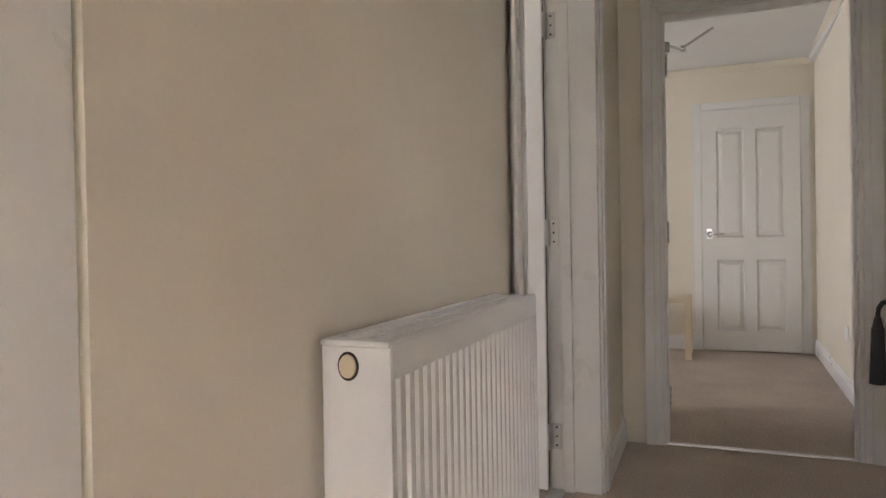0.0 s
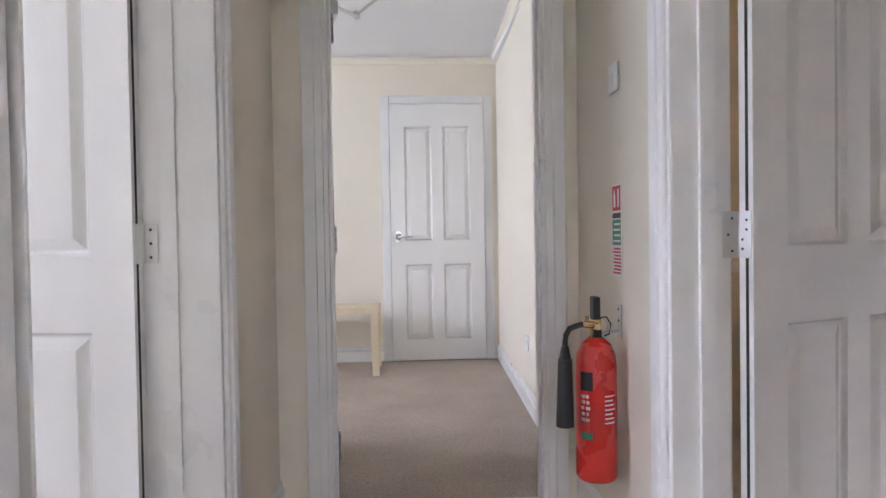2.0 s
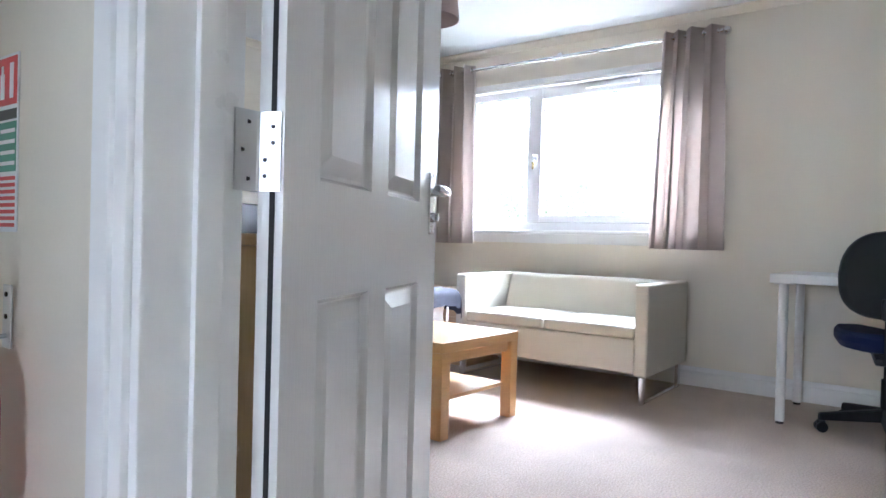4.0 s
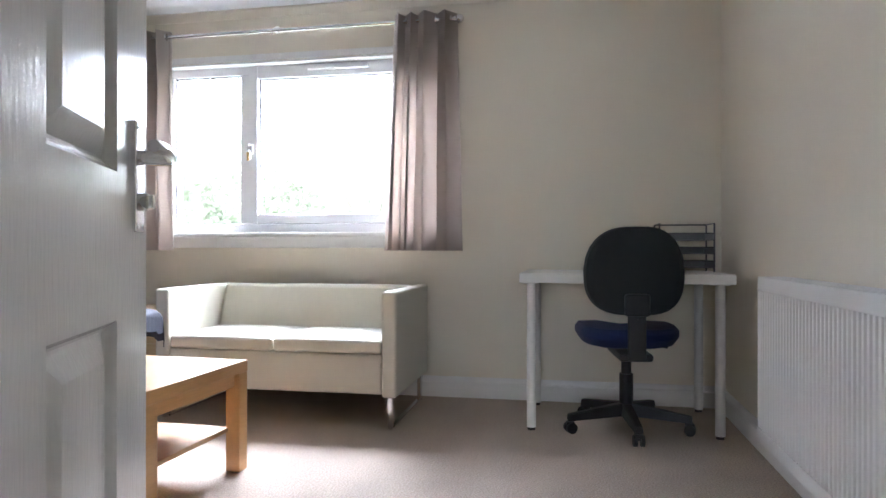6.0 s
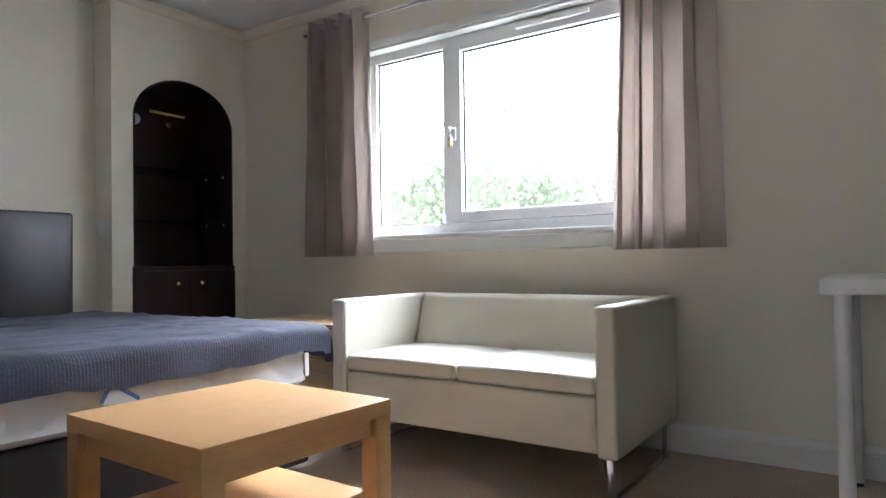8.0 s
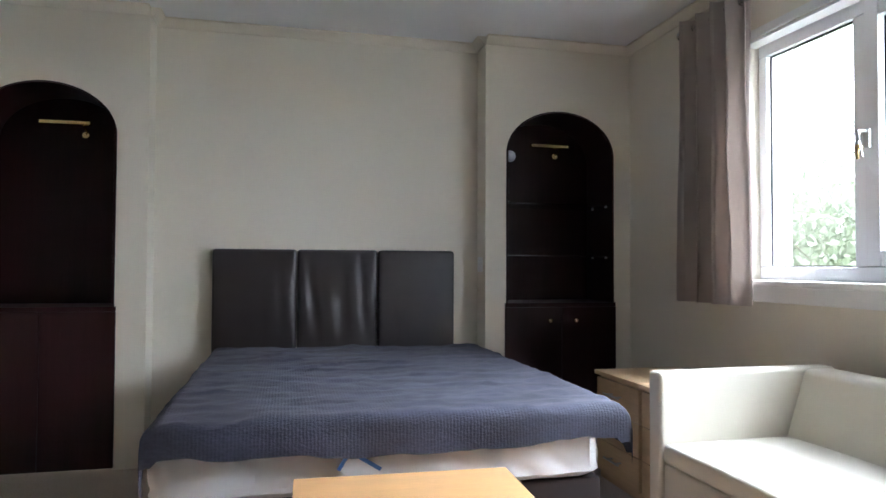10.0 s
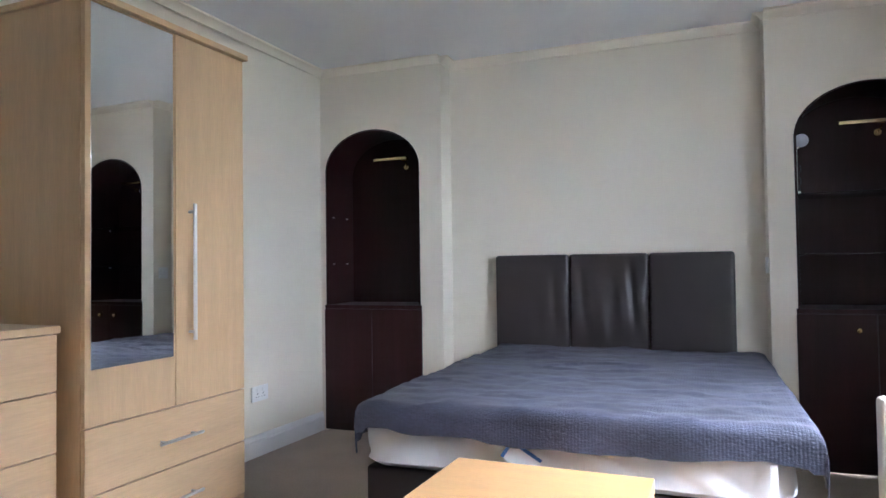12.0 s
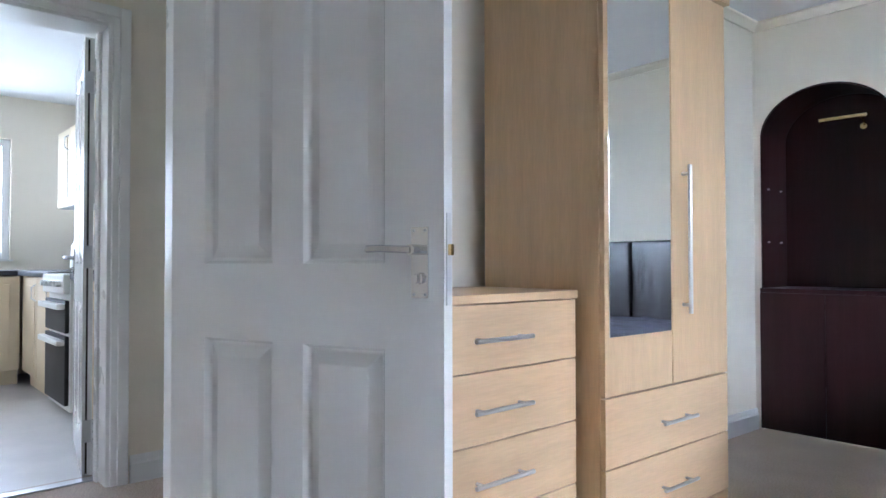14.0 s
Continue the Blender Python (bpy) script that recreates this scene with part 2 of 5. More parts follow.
def thing(name, at, label, category, group="", rz=0.0):
    ob = new(name)
    ob.empty_display_size = 0.05
    ob.matrix_basis = pose(*at, 0, 0, rz)
    return tagged(ob, label, category, group)


def solid(name, bm, material, label, category, group="", kind="", at=(0, 0, 0), rz=0.0):
    ob = even(new(name, finish(name, bm, material)))
    ob.matrix_basis = pose(*at, 0, 0, rz)
    return tagged(ob, label, category, group, kind)


def setting(name, bm, material, label):
    return tagged(even(new(name, finish(name, bm, material))), label, kind="structure")


# ---------------------------------------------------------------- plan
HX0, HX1, HXN = -0.168, 0.95, -0.30   # hall side walls; the west one stands back before the kitchen door
BX0, BX1 = 1.10, 4.85           # bedroom side walls
BY0 = 1.42                      # bedroom south wall
NY, RY = 5.86, 6.03             # alcove fronts and the recess behind the bed
EY0, EY1 = 3.46, 6.35           # end room
CZ = 2.36                       # bedroom ceiling
HZ = 2.42                       # hall, end room and kitchen ceiling
DH = 2.03                       # door openings
KX = -0.364                     # kitchen face of that wall at its doorway
KY0, KY1 = 2.035, 2.768           # kitchen doorway in the hall
DY0, DY1 = 1.755, 2.628           # bedroom doorway in the hall
EX0, EX1 = 0.0, 0.838          # doorway of the end room

# ---------------------------------------------------------------- floors and ceilings
b = B(); bx(b, (-0.4, -1.7, -0.1), (1.13, 3.5, 0)); setting("floor_hall", b, M_CARPET, "beige cut-pile carpet of the hall")
b = B(); bx(b, (1.13, 1.3, -0.1), (4.98, 6.2, 0)); setting("floor_bedroom", b, M_CARPET, "beige cut-pile carpet of the bedroom, slightly worn")
b = B(); bx(b, (-2.6, 3.5, -0.1), (1.13, 6.5, -0.002)); setting("floor_end_room", b, M_CARPET, "beige carpet of the end room")
b = B(); bx(b, (-4.4, 0.9, -0.1), (-0.4, 3.5, -0.001)); setting("floor_kitchen", b, M_KFLOOR, "pale grey vinyl kitchen floor")
b = B(); bx(b, (1.0, 1.3, CZ), (4.98, 6.2, CZ + 0.1)); setting("ceiling_bedroom", b, M_CEIL, "white painted bedroom ceiling")
b = B(); bx(b, (-4.5, -1.7, HZ), (1.0, 6.5, HZ + 0.1)); setting("ceiling_hall", b, M_CEIL, "white painted ceiling of hall, kitchen and end room")

# ---------------------------------------------------------------- walls
b = wall_grid(B(), "y", -0.42, HXN, [-1.7, -0.4, 0.633, KY0], [0, DH, HZ], [(1, 0)])
setting("wall_hall_west_near", b, M_WALL, "cream painted hall wall behind the radiator")
b = wall_grid(B(), "y", KX, HX0, [KY0, KY1, 3.6], [0, DH, HZ], [(0, 0)])
setting("wall_hall_west", b, M_WALL, "cream painted hall wall with the kitchen doorway")
b = B()
wall_grid(b, "y", HX1, BX0, [-1.7, DY0, DY1], [0, DH, HZ], [(1, 0)])
prism(b, [(HX1, DY1), (BX0, DY1), (1.15, 3.4), (1.285, 6.2), (1.05, EY1), (0.96, 3.58), (HX1, 3.46)], 0, HZ)
setting("wall_hall_east", b, M_WALL, "cream painted wall between hall and bedroom, with a doorway")
# The opening in this unseen end wall is made up for the hall's fill lamp.
b = wall_grid(B(), "x", -1.82, -1.7, [-0.42, 0.06, 0.66, 1.13], [0, 0.75, 1.95, HZ], [(1, 1)]); setting("wall_hall_south", b, M_WALL, "cream painted unseen wall closing the hall, with an added opening for fill light")
b = wall_grid(B(), "x", EY0, EY0 + 0.12, [HX0, EX0, EX1, HX1], [0, DH, HZ], [(1, 0)])
setting("wall_hall_north", b, M_WALL, "cream painted wall with the doorway to the end room")
b = B(); bx(b, (-2.7, EY1, 0), (1.05, EY1 + 0.15, HZ)); setting("wall_end_room_north", b, M_WALL, "cream painted end room wall behind a white door")
b = wall_grid(B(), "y", -2.72, -2.6, [3.4, 4.2, 5.7, 6.5], [0, 0.95, 2.15, HZ], [(1, 1)])
setting("wall_end_room_west", b, M_WALL, "cream painted end room wall with a window opening")
b = B(); bx(b, (-4.5, 3.5, 0), (-0.42, 3.6, HZ)); setting("wall_kitchen_north", b, M_WALL, "cream painted kitchen wall behind the units")
b = B(); bx(b, (-4.5, 0.8, 0), (-0.42, 0.9, HZ)); setting("wall_kitchen_south", b, M_WALL, "cream painted kitchen wall")
b = wall_grid(B(), "y", -4.0, -3.85, [0.9, 1.52, 2.94, 3.5], [0, 1.0, 2.05, HZ], [(1, 1)])
setting("wall_kitchen_west", b, M_WALL, "cream painted kitchen wall with a window opening")
# bedroom
WY0, WY1, WZ0, WZ1 = 2.95, 4.83, 0.97, 2.045
b = wall_grid(B(), "y", BX1, BX1 + 0.26, [1.3, WY0, WY1, 6.2], [0, WZ0, WZ1, CZ], [(1, 1)])
setting("wall_bedroom_east", b, M_WALL, "cream painted bedroom wall with a wide window opening")
b = B(); bx(b, (BX0, BY0 - 0.12, 0), (BX1, BY0, CZ)); setting("wall_bedroom_south", b, M_WALL, "cream painted bedroom wall behind the radiator")


def alcove_wall(name, x0, x1, c, half, spring, label):
    """A shallow wall breast with a round-headed niche cut through its face."""
    b = B()
    n = 24
    arc = [(c - half * math.cos(math.pi * i / n), spring + half * 0.76 * math.sin(math.pi * i / n)) for i in range(n + 1)]
    cols = [(x0, 0.0), (c - half, 0.0)] + arc + [(c + half, 0.0), (x1, 0.0)]
    lo = [(b.verts.new((x, NY, z)), b.verts.new((x, RY + 0.1, z))) for x, z in cols]
    tops = {}
    for x, z in cols:
        k = round(x, 5)
        if k not in tops:
            tops[k] = (b.verts.new((x, NY, CZ)), b.verts.new((x, RY + 0.1, CZ)))
    for i in range(len(cols) - 1):
        (xa, za), (xb, zb) = cols[i], cols[i + 1]
        p, q = lo[i], lo[i + 1]
        b.faces.new((p[0], q[0], q[1], p[1]))
        if abs(xa - xb) > 1e-6:
            ta, tb = tops[round(xa, 5)], tops[round(xb, 5)]
            b.faces.new((p[0], q[0], tb[0], ta[0]))
            b.faces.new((q[1], p[1], ta[1], tb[1]))
            b.faces.new((ta[0], tb[0], tb[1], ta[1]))
    b.faces.new((lo[0][0], lo[0][1], tops[round(x0, 5)][1], tops[round(x0, 5)][0]))
    b.faces.new((lo[-1][0], lo[-1][1], tops[round(x1, 5)][1], tops[round(x1, 5)][0]))
    return setting(name, b, M_WALL, label)


NICHES = ((1.645, 0.335, 1.69), (4.40, 0.34, 1.69))
alcove_wall("wall_alcove_west", 1.24, 2.13, *NICHES[0], "cream wall breast with an arched niche")
alcove_wall("wall_alcove_east", 3.935, BX1, *NICHES[1], "cream wall breast with an arched niche")
b = B(); bx(b, (2.13, RY, 0), (3.935, RY + 0.12, CZ)); bx(b, (1.2, RY + 0.42, 0), (BX1, RY + 0.5, CZ)); setting("wall_bedroom_north", b, M_WALL, "cream painted wall behind the headboard")

# ---------------------------------------------------------------- trim


def skirting(name, p, q, side, h=0.12, d=0.016):
    """A moulded skirting from p to q; side is the unit way into the room."""
    b = B()
    p, q, s = Vector((*p, 0)), Vector((*q, 0)), Vector((*side, 0))
    prof = [(0, 0), (d, 0), (d, h * 0.7), (d * 0.6, h * 0.78), (d * 0.6, h * 0.9), (d * 0.25, h), (0, h)]
    ra = [b.verts.new(p + s * u + Vector((0, 0, z))) for u, z in prof]
    rb = [b.verts.new(q + s * u + Vector((0, 0, z))) for u, z in prof]
    b.faces.new(ra); b.faces.new(rb[::-1])
    for i in range(len(prof)):
        b.faces.new((ra[i], ra[(i + 1) % len(prof)], rb[(i + 1) % len(prof)], rb[i]))
    return setting(name, b, M_GLOSS, "white gloss skirting board")


skirting("baseboard_east", (BX1, BY0), (BX1, NY), (-1, 0))
skirting("baseboard_south", (BX0, BY0), (BX1, BY0), (0, 1))
skirting("baseboard_west", (1.165, 3.4), (1.27, NY), (1, -0.03))
skirting("baseboard_recess", (2.13, RY), (3.935, RY), (0, -1))
skirting("baseboard_hall_west", (HX0, 2.84), (HX0, EY0), (1, 0))
skirting("baseboard_hall_west_near", (HXN, 0.633), (HXN, 1.965), (1, 0))
skirting("baseboard_hall_east", (HX1, 2.66), (HX1, EY0), (-1, 0))
skirting("baseboard_hall_east_near", (HX1, -1.7), (HX1, 1.7), (-1, 0))
skirting("baseboard_end_east", (0.96, 3.58), (1.05, EY1), (-1, 0.03))
skirting("baseboard_end_north", (-2.6, EY1), (0.12, EY1), (0, -1))
skirting("baseboard_end_north_corner", (1.02, EY1), (1.05, EY1), (0, -1))


def coving(name, p, q, side, z):
    b = B()
    p, q, s = Vector((*p, z)), Vector((*q, z)), Vector((*side, 0))
    prof = [(0, 0), (0, -0.045), (0.012, -0.045), (0.02, -0.03), (0.034, -0.016), (0.05, -0.01), (0.05, 0)]
    ra = [b.verts.new(p + s * u + Vector((0, 0, w))) for u, w in prof]
    rb = [b.verts.new(q + s * u + Vector((0, 0, w))) for u, w in prof]
    b.faces.new(ra); b.faces.new(rb[::-1])
    for i in range(len(prof)):
        b.faces.new((ra[i], ra[(i + 1) % len(prof)], rb[(i + 1) % len(prof)], rb[i]))
    return setting(name, b, M_WALL, "cream painted coving strip under the ceiling")


for k, (p, q, s) in enumerate((((1.16, BY0), (1.275, NY), (1, 0)), ((1.27, NY), (2.13, NY), (0, -1)), ((2.13, NY), (2.13, RY), (1, 0)), ((2.13, RY), (3.935, RY), (0, -1)), ((3.935, NY), (3.935, RY), (-1, 0)), ((3.935, NY), (BX1, NY), (0, -1)), ((BX1, BY0), (BX1, NY), (-1, 0)), ((BX0, BY0), (BX1, BY0), (0, 1)))):
    coving("trim_coving_%d" % (k + 1), p, q, s, CZ)
coving("trim_coving_end_east", (0.96, 3.58), (1.05, EY1), (-1, 0), HZ)
coving("trim_coving_end_north", (-2.6, EY1), (1.05, EY1), (0, -1), HZ)


def door_frame(name, axis, at, a0, a1, depth0, depth1, h, stop=0.0, near=None):
    """Lining, stop and moulded architraves round an opening. axis 'x': the wall runs along x."""
    top = tagged(new(name), "white gloss door lining with moulded architraves", kind="structure")

    def put(nm, u0, u1, w0, w1, z0, z1, bev=0.004):
        b = B()
        if axis == "x":
            bx(b, (u0, w0, z0), (u1, w1, z1), bev)
        else:
            bx(b, (w0, u0, z0), (w1, u1, z1), bev)
        part(nm, b, M_GLOSS, top)
    t = 0.028
    put("lining", a0, a0 + t, depth0, depth1 if near is None else near, 0, h)
    put("lining", a1 - t, a1, depth0, depth1, 0, h)
    put("lining_head", a0 + t, a1 - t, depth0, depth1, h - t, h)
    if stop:
        put("door_stop", a0 + t, a0 + t + 0.012, stop - 0.02, stop + 0.02, 0, h - t, 0.002)
        put("door_stop", a1 - t - 0.012, a1 - t, stop - 0.02, stop + 0.02, 0, h - t, 0.002)
    for w, sgn in ((depth0, -1), (depth1, 1)):
        for base, th in ((0.0, 0.012), (0.028, 0.02)):
            lo, hi = (w - th, w + 0.002) if sgn < 0 else (w - 0.002, w + th)
            inner = 0.008 + base
            step = (near - depth1) if near is not None and sgn > 0 else 0.0
            put("architrave", a0 - 0.062, a0 + 0.02 - inner, lo + step, hi + step, 0, h + 0.062 - 0.001, 0.005)
            put("architrave", a1 - 0.02 + inner, a1 + 0.062, lo, hi, 0, h + 0.062 - 0.001, 0.005)
            put("architrave_head", a0 + 0.02 - inner, a1 - 0.02 + inner, lo, hi, h - 0.02 + inner, h + 0.062, 0.005)
    return top


door_frame("door_frame_kitchen", "y", 0, KY0, KY1, KX, HX0, DH, -0.29, near=-0.29)
door_frame("door_frame_bedroom", "y", 0, DY0, DY1, HX1, BX0, DH, 1.04)
door_frame("door_frame_end_room", "x", 0, EX0, EX1, EY0, EY0 + 0.12, DH, EY0 + 0.05)
b = B(); bx(b, (EX0, EY0 + 0.005, 0), (EX1, EY0 + 0.04, 0.006), 0.002); setting("trim_threshold_end", b, M_STEEL, "worn metal carpet strip at the doorway")
b = B(); bx(b, (KX, KY0, 0), (KX + 0.06, KY1, 0.006), 0.002); setting("trim_threshold_kitchen", b, M_STEEL, "metal carpet strip at the kitchen doorway")

# ---------------------------------------------------------------- doors


def panel_leaf(bm, w, h, t):
    """A moulded four-panel leaf: hinge edge at x = 0, thickness from y = 0 to y = -t."""
    k = min(w, 0.785) / 0.76
    xs = [0, 0.115 * k, 0.335 * k, 0.425 * k, 0.645 * k, w]
    zs = [0, 0.165, 0.765, 0.955, 1.865, h]
    for y, s in ((0.0, -1), (-t, 1)):
        def v(x, z, d):
            return bm.verts.new((x, y + s * d, z))
        for i in range(5):
            for j in range(5):
                x0, x1, z0, z1 = xs[i], xs[i + 1], zs[j], zs[j + 1]
                if i in (1, 3) and j in (1, 3):
                    rings = []
                    for ins, d in ((0, 0), (0.003, 0.004), (0.008, 0.012), (0.012, 0.0145), (0.016, 0.0145), (0.042, 0.0035), (0.046, 0.002)):
                        rings.append([v(x0 + ins, z0 + ins, d), v(x1 - ins, z0 + ins, d), v(x1 - ins, z1 - ins, d), v(x0 + ins, z1 - ins, d)])
                    for p, q in zip(rings, rings[1:]):
                        for e in range(4):
                            bm.faces.new((p[e], p[(e + 1) % 4], q[(e + 1) % 4], q[e]))
                    bm.faces.new(rings[-1])
                else:
                    bm.faces.new((v(x0, z0, 0), v(x1, z0, 0), v(x1, z1, 0), v(x0, z1, 0)))
    for pts in (((0, 0), (0, h)), ((w, 0), (w, h)), ((0, 0), (w, 0)), ((0, h), (w, h))):
        (xa, za), (xb, zb) = pts
        bm.faces.new([bm.verts.new(p) for p in ((xa, 0, za), (xb, 0, zb), (xb, -t, zb), (xa, -t, za))])
    bmesh.ops.remove_doubles(bm, verts=bm.verts[:], dist=0.0004)
    return bm


def lever(parent, x, z, y, s, way, plate=True):
    """A lever handle on a long back plate; s is the side, way the side to which the lever points."""
    hb = B()
    if plate:
        bx(hb, (x - 0.021, y, z - 0.105), (x + 0.021, y + s * 0.006, z + 0.05), 0.002)
    else:
        cy(hb, (x, y, z), (x, y + s * 0.006, z), 0.026)
    h = part("handle_plate", hb, M_CHROME, parent, "satin chrome handle plate")
    b = B()
    cy(b, (x, y + s * 0.004, z), (x, y + s * 0.05, z), 0.011)
    tube(b, [(x, y + s * 0.046, z), (x + way * 0.03, y + s * 0.05, z + 0.001), (x + way * 0.07, y + s * 0.052, z + 0.003), (x + way * 0.108, y + s * 0.047, z + 0.002)], 0.0085, 10)
    part("lever", b, M_CHROME, h, "chrome lever")
    if plate:
        b = B()
        cy(b, (x, y + s * 0.005, z - 0.062), (x, y + s * 0.016, z - 0.062), 0.013)
        bx(b, (x - 0.004, y + s * 0.012, z - 0.072), (x + 0.004, y + s * 0.024, z - 0.052), 0.002)
        part("thumb_turn", b, M_CHROME, h)
        b = B()
        for dx in (-0.014, 0.014):
            for dz in (-0.097, 0.042):
                cy(b, (x + dx, y + s * 0.004, z + dz), (x + dx, y + s * 0.0075, z + dz), 0.0035, n=8)
        part("screws", b, M_STEEL, h)


def hinge(parent, z, t, jamb):
    """A steel butt hinge: knuckle at the pin, one flap on the leaf's edge, one on the jamb."""
    b = B()
    for k in range(5):
        cy(b, (0, 0.004, z - 0.057 + k * 0.023), (0, 0.004, z - 0.0352 + k * 0.023), 0.0075, n=12)
    bx(b, (-0.003, -0.036, z - 0.057), (0.0005, 0.002, z + 0.057), 0.0006)
    h = part("hinge", b, M_STEEL, parent, "steel butt hinge")
    b = B()
    m = Matrix.Rotation(jamb, 4, "Z")
    bx(b, (-0.001, -0.042, z - 0.057), (0.0025, 0.002, z + 0.057), 0.0006)
    b.transform(m)
    fl = part("hinge_flap", b, M_STEEL, h)
    b = B()
    for dz in (-0.04, 0.0, 0.04):
        cy(b, (0.001, -0.018 - 0.01 * (dz == 0), z + dz), (0.0032, -0.022 - 0.01 * (dz == 0), z + dz), 0.003, n=8)
    b.transform(m)
    part("flap_screws", b, M_DARKGAP, h)
    b = B()
    for dz in (-0.035, -0.012, 0.012, 0.035):
        cy(b, (-0.0045, -0.012 - 0.012 * (dz > 0), z + dz), (-0.002, -0.012 - 0.012 * (dz > 0), z + dz), 0.0032, n=8)
    part("screws", b, M_DARKGAP, h)
    return h


def door(name, at, rz, w, h, label, jamb, plate=True, handle_z=0.985, mirror=False, sides=(-1, 1)):
    d = thing(name, at, label, "door", rz=rz)
    t = 0.04
    b = panel_leaf(B(), w, h, t)
    if mirror:
        b.transform(Matrix.Translation((0, -t, 0)) @ Matrix.Rotation(math.pi, 4, "Z") @ Matrix.Translation((-w, 0, 0)) @ Matrix.Identity(4))
    part("leaf", b, M_DOOR, d, flat=True)
    for s in sides:
        lever(d, w - 0.057, handle_z, 0.0 if s > 0 else -t, s, -1, plate)
    b = B(); bx(b, (w - 0.0005, -0.031, handle_z - 0.12), (w + 0.0025, -0.009, handle_z + 0.08), 0.0008)
    lk = part("latch_plate", b, M_STEEL, d, "steel latch plate")
    b = B(); bx(b, (w + 0.002, -0.027, handle_z - 0.012), (w + 0.011, -0.013, handle_z + 0.012), 0.002); part("latch", b, M_BRASS, lk)
    for z in (0.2, 0.985, 1.78):
        hinge(d, z, t, jamb)
    b = B(); bx(b, (-0.0012, -0.027, 0.01), (0.0005, -0.019, h - 0.01)); part("smoke_seal", b, M_DARKGAP, d, "dark brush smoke seal")
    return d


BEDROOM_DOOR = door("door_1", (1.120, 2.594, 0.012), 21.8, 0.815, 1.985, "white moulded four-panel door standing open into the bedroom", radians(-111.8))


def mirrored_door(name, at, rz, w, h, label):
    """A leaf whose thickness lies on the other side of its pin."""
    d = thing(name, at, label, "door", rz=rz)
    b = panel_leaf(B(), w, h, 0.04)
    b.transform(Matrix.Translation((0, 0.04, 0)))
    part("leaf", b, M_DOOR, d, flat=True)
    lever(d, w - 0.062, 0.985, 0.04, 1, -1)
    lever(d, w - 0.062, 0.985, 0.0, -1, -1)
    for z in (0.2, 0.985, 1.78):
        b = B()
        for k in range(5):
            cy(b, (0, -0.004, z - 0.05 + k * 0.02), (0, -0.004, z - 0.0312 + k * 0.02), 0.0075, n=12)
        bx(b, (-0.003, 0.0, z - 0.05), (0.0005, 0.036, z + 0.05), 0.0006)
        bx(b, (-0.04, -0.006, z - 0.05), (0.0, -0.003, z + 0.05), 0.0006)
        h_ = part("hinge", b, M_STEEL, d, "steel butt hinge")
        b = B()
        for dz in (-0.035, 0.0, 0.035):
            cy(b, (-0.022, -0.0075, z + dz), (-0.022, -0.002, z + dz), 0.0042, n=8)
        part("screws", b, M_DARKGAP, h_)
    b = B(); bx(b, (-0.0012, 0.019, 0.01), (0.0005, 0.027, h - 0.01)); part("smoke_seal", b, M_DARKGAP, d, "dark brush smoke seal")
    return d


kd = mirrored_door("door_2", (-0.358, 2.734, 0.012), 170.0, 0.762, 1.985, "white moulded four-panel door standing open into the kitchen")
kd2 = mirrored_door("door_3", (0.034, 3.572, 0.012), 104.0, 0.762, 1.985, "white moulded four-panel door standing open into the end room")

for dd, sx in ((kd, 0.24), (kd2, 0.2)):
    b = B()
    bx(b, (sx - 0.12, -0.045, 1.87), (sx + 0.1, -0.0005, 1.925), 0.008)
    tube(b, [(sx - 0.02, -0.03, 1.94), (sx + 0.12, -0.16, 1.945)], 0.008, 8)
    tube(b, [(sx + 0.12, -0.16, 1.955), (sx - 0.16, -0.235, 1.965)], 0.007, 8)
    cy(b, (sx + 0.12, -0.16, 1.935), (sx + 0.12, -0.16, 1.967), 0.013, n=12)
    part("door_closer", b, M_STEEL, dd, "grey metal overhead closer with a folded arm")

# closed door at the far wall of the end room
d = thing("door_4", (0.19, EY1 - 0.012, 0.012), "closed white moulded four-panel door with a lever handle", "door")
part("leaf", panel_leaf(B(), 0.748, 2.04, 0.03), M_DOOR, d, flat=True)
lever(d, 0.06, 0.985, -0.03, -1, 1, plate=False)
b = B(); bx(b, (0.032, -0.036, 0.945), (0.075, -0.03, 1.03), 0.002); part("back_plate", b, M_CHROME, d)
top = tagged(new("door_frame_end_wall"), "white gloss architrave round the closed door", kind="structure")
for x0, x1, z0, z1 in ((0.12, 0.186, 0, 2.122), (0.942, 1.012, 0, 2.122), (0.186, 0.942, 2.056, 2.122)):
    b = B(); bx(b, (x0, EY1 - 0.02, z0), (x1, EY1 + 0.002, z1), 0.006); part("architrave", b, M_GLOSS, top)

# near door recess on the hall's west side
d = thing("door_5", (-0.304, -0.385, 0.012), "plain closed white cupboard door in the hall", "door")
b = B(); bx(b, (-0.04, 0.005, 0), (0, 1.012, 2.0), 0.003); part("leaf", b, M_GLOSS, d)

# ---------------------------------------------------------------- bedroom window
win = tagged(new("window_1"), "white double-glazed casement window with trickle vent", kind="structure")
GX = 4.965


def bar(y0, y1, z0, z1, x0=GX - 0.035, x1=GX + 0.035, name="window_frame", bev=0.006, mt=None, par=None):
    b = B(); bx(b, (x0, y0, z0), (x1, y1, z1), bev)
    return part(name, b, mt or M_UPVC, par or win)


bar(WY0, WY1, WZ0, 1.03); bar(WY0, WY1, 1.985, WZ1)
bar(WY1 - 0.05, WY1, 1.03, 1.985); bar(WY0, WY0 + 0.05, 1.03, 1.985); bar(4.24, 4.31, 1.03, 1.985)
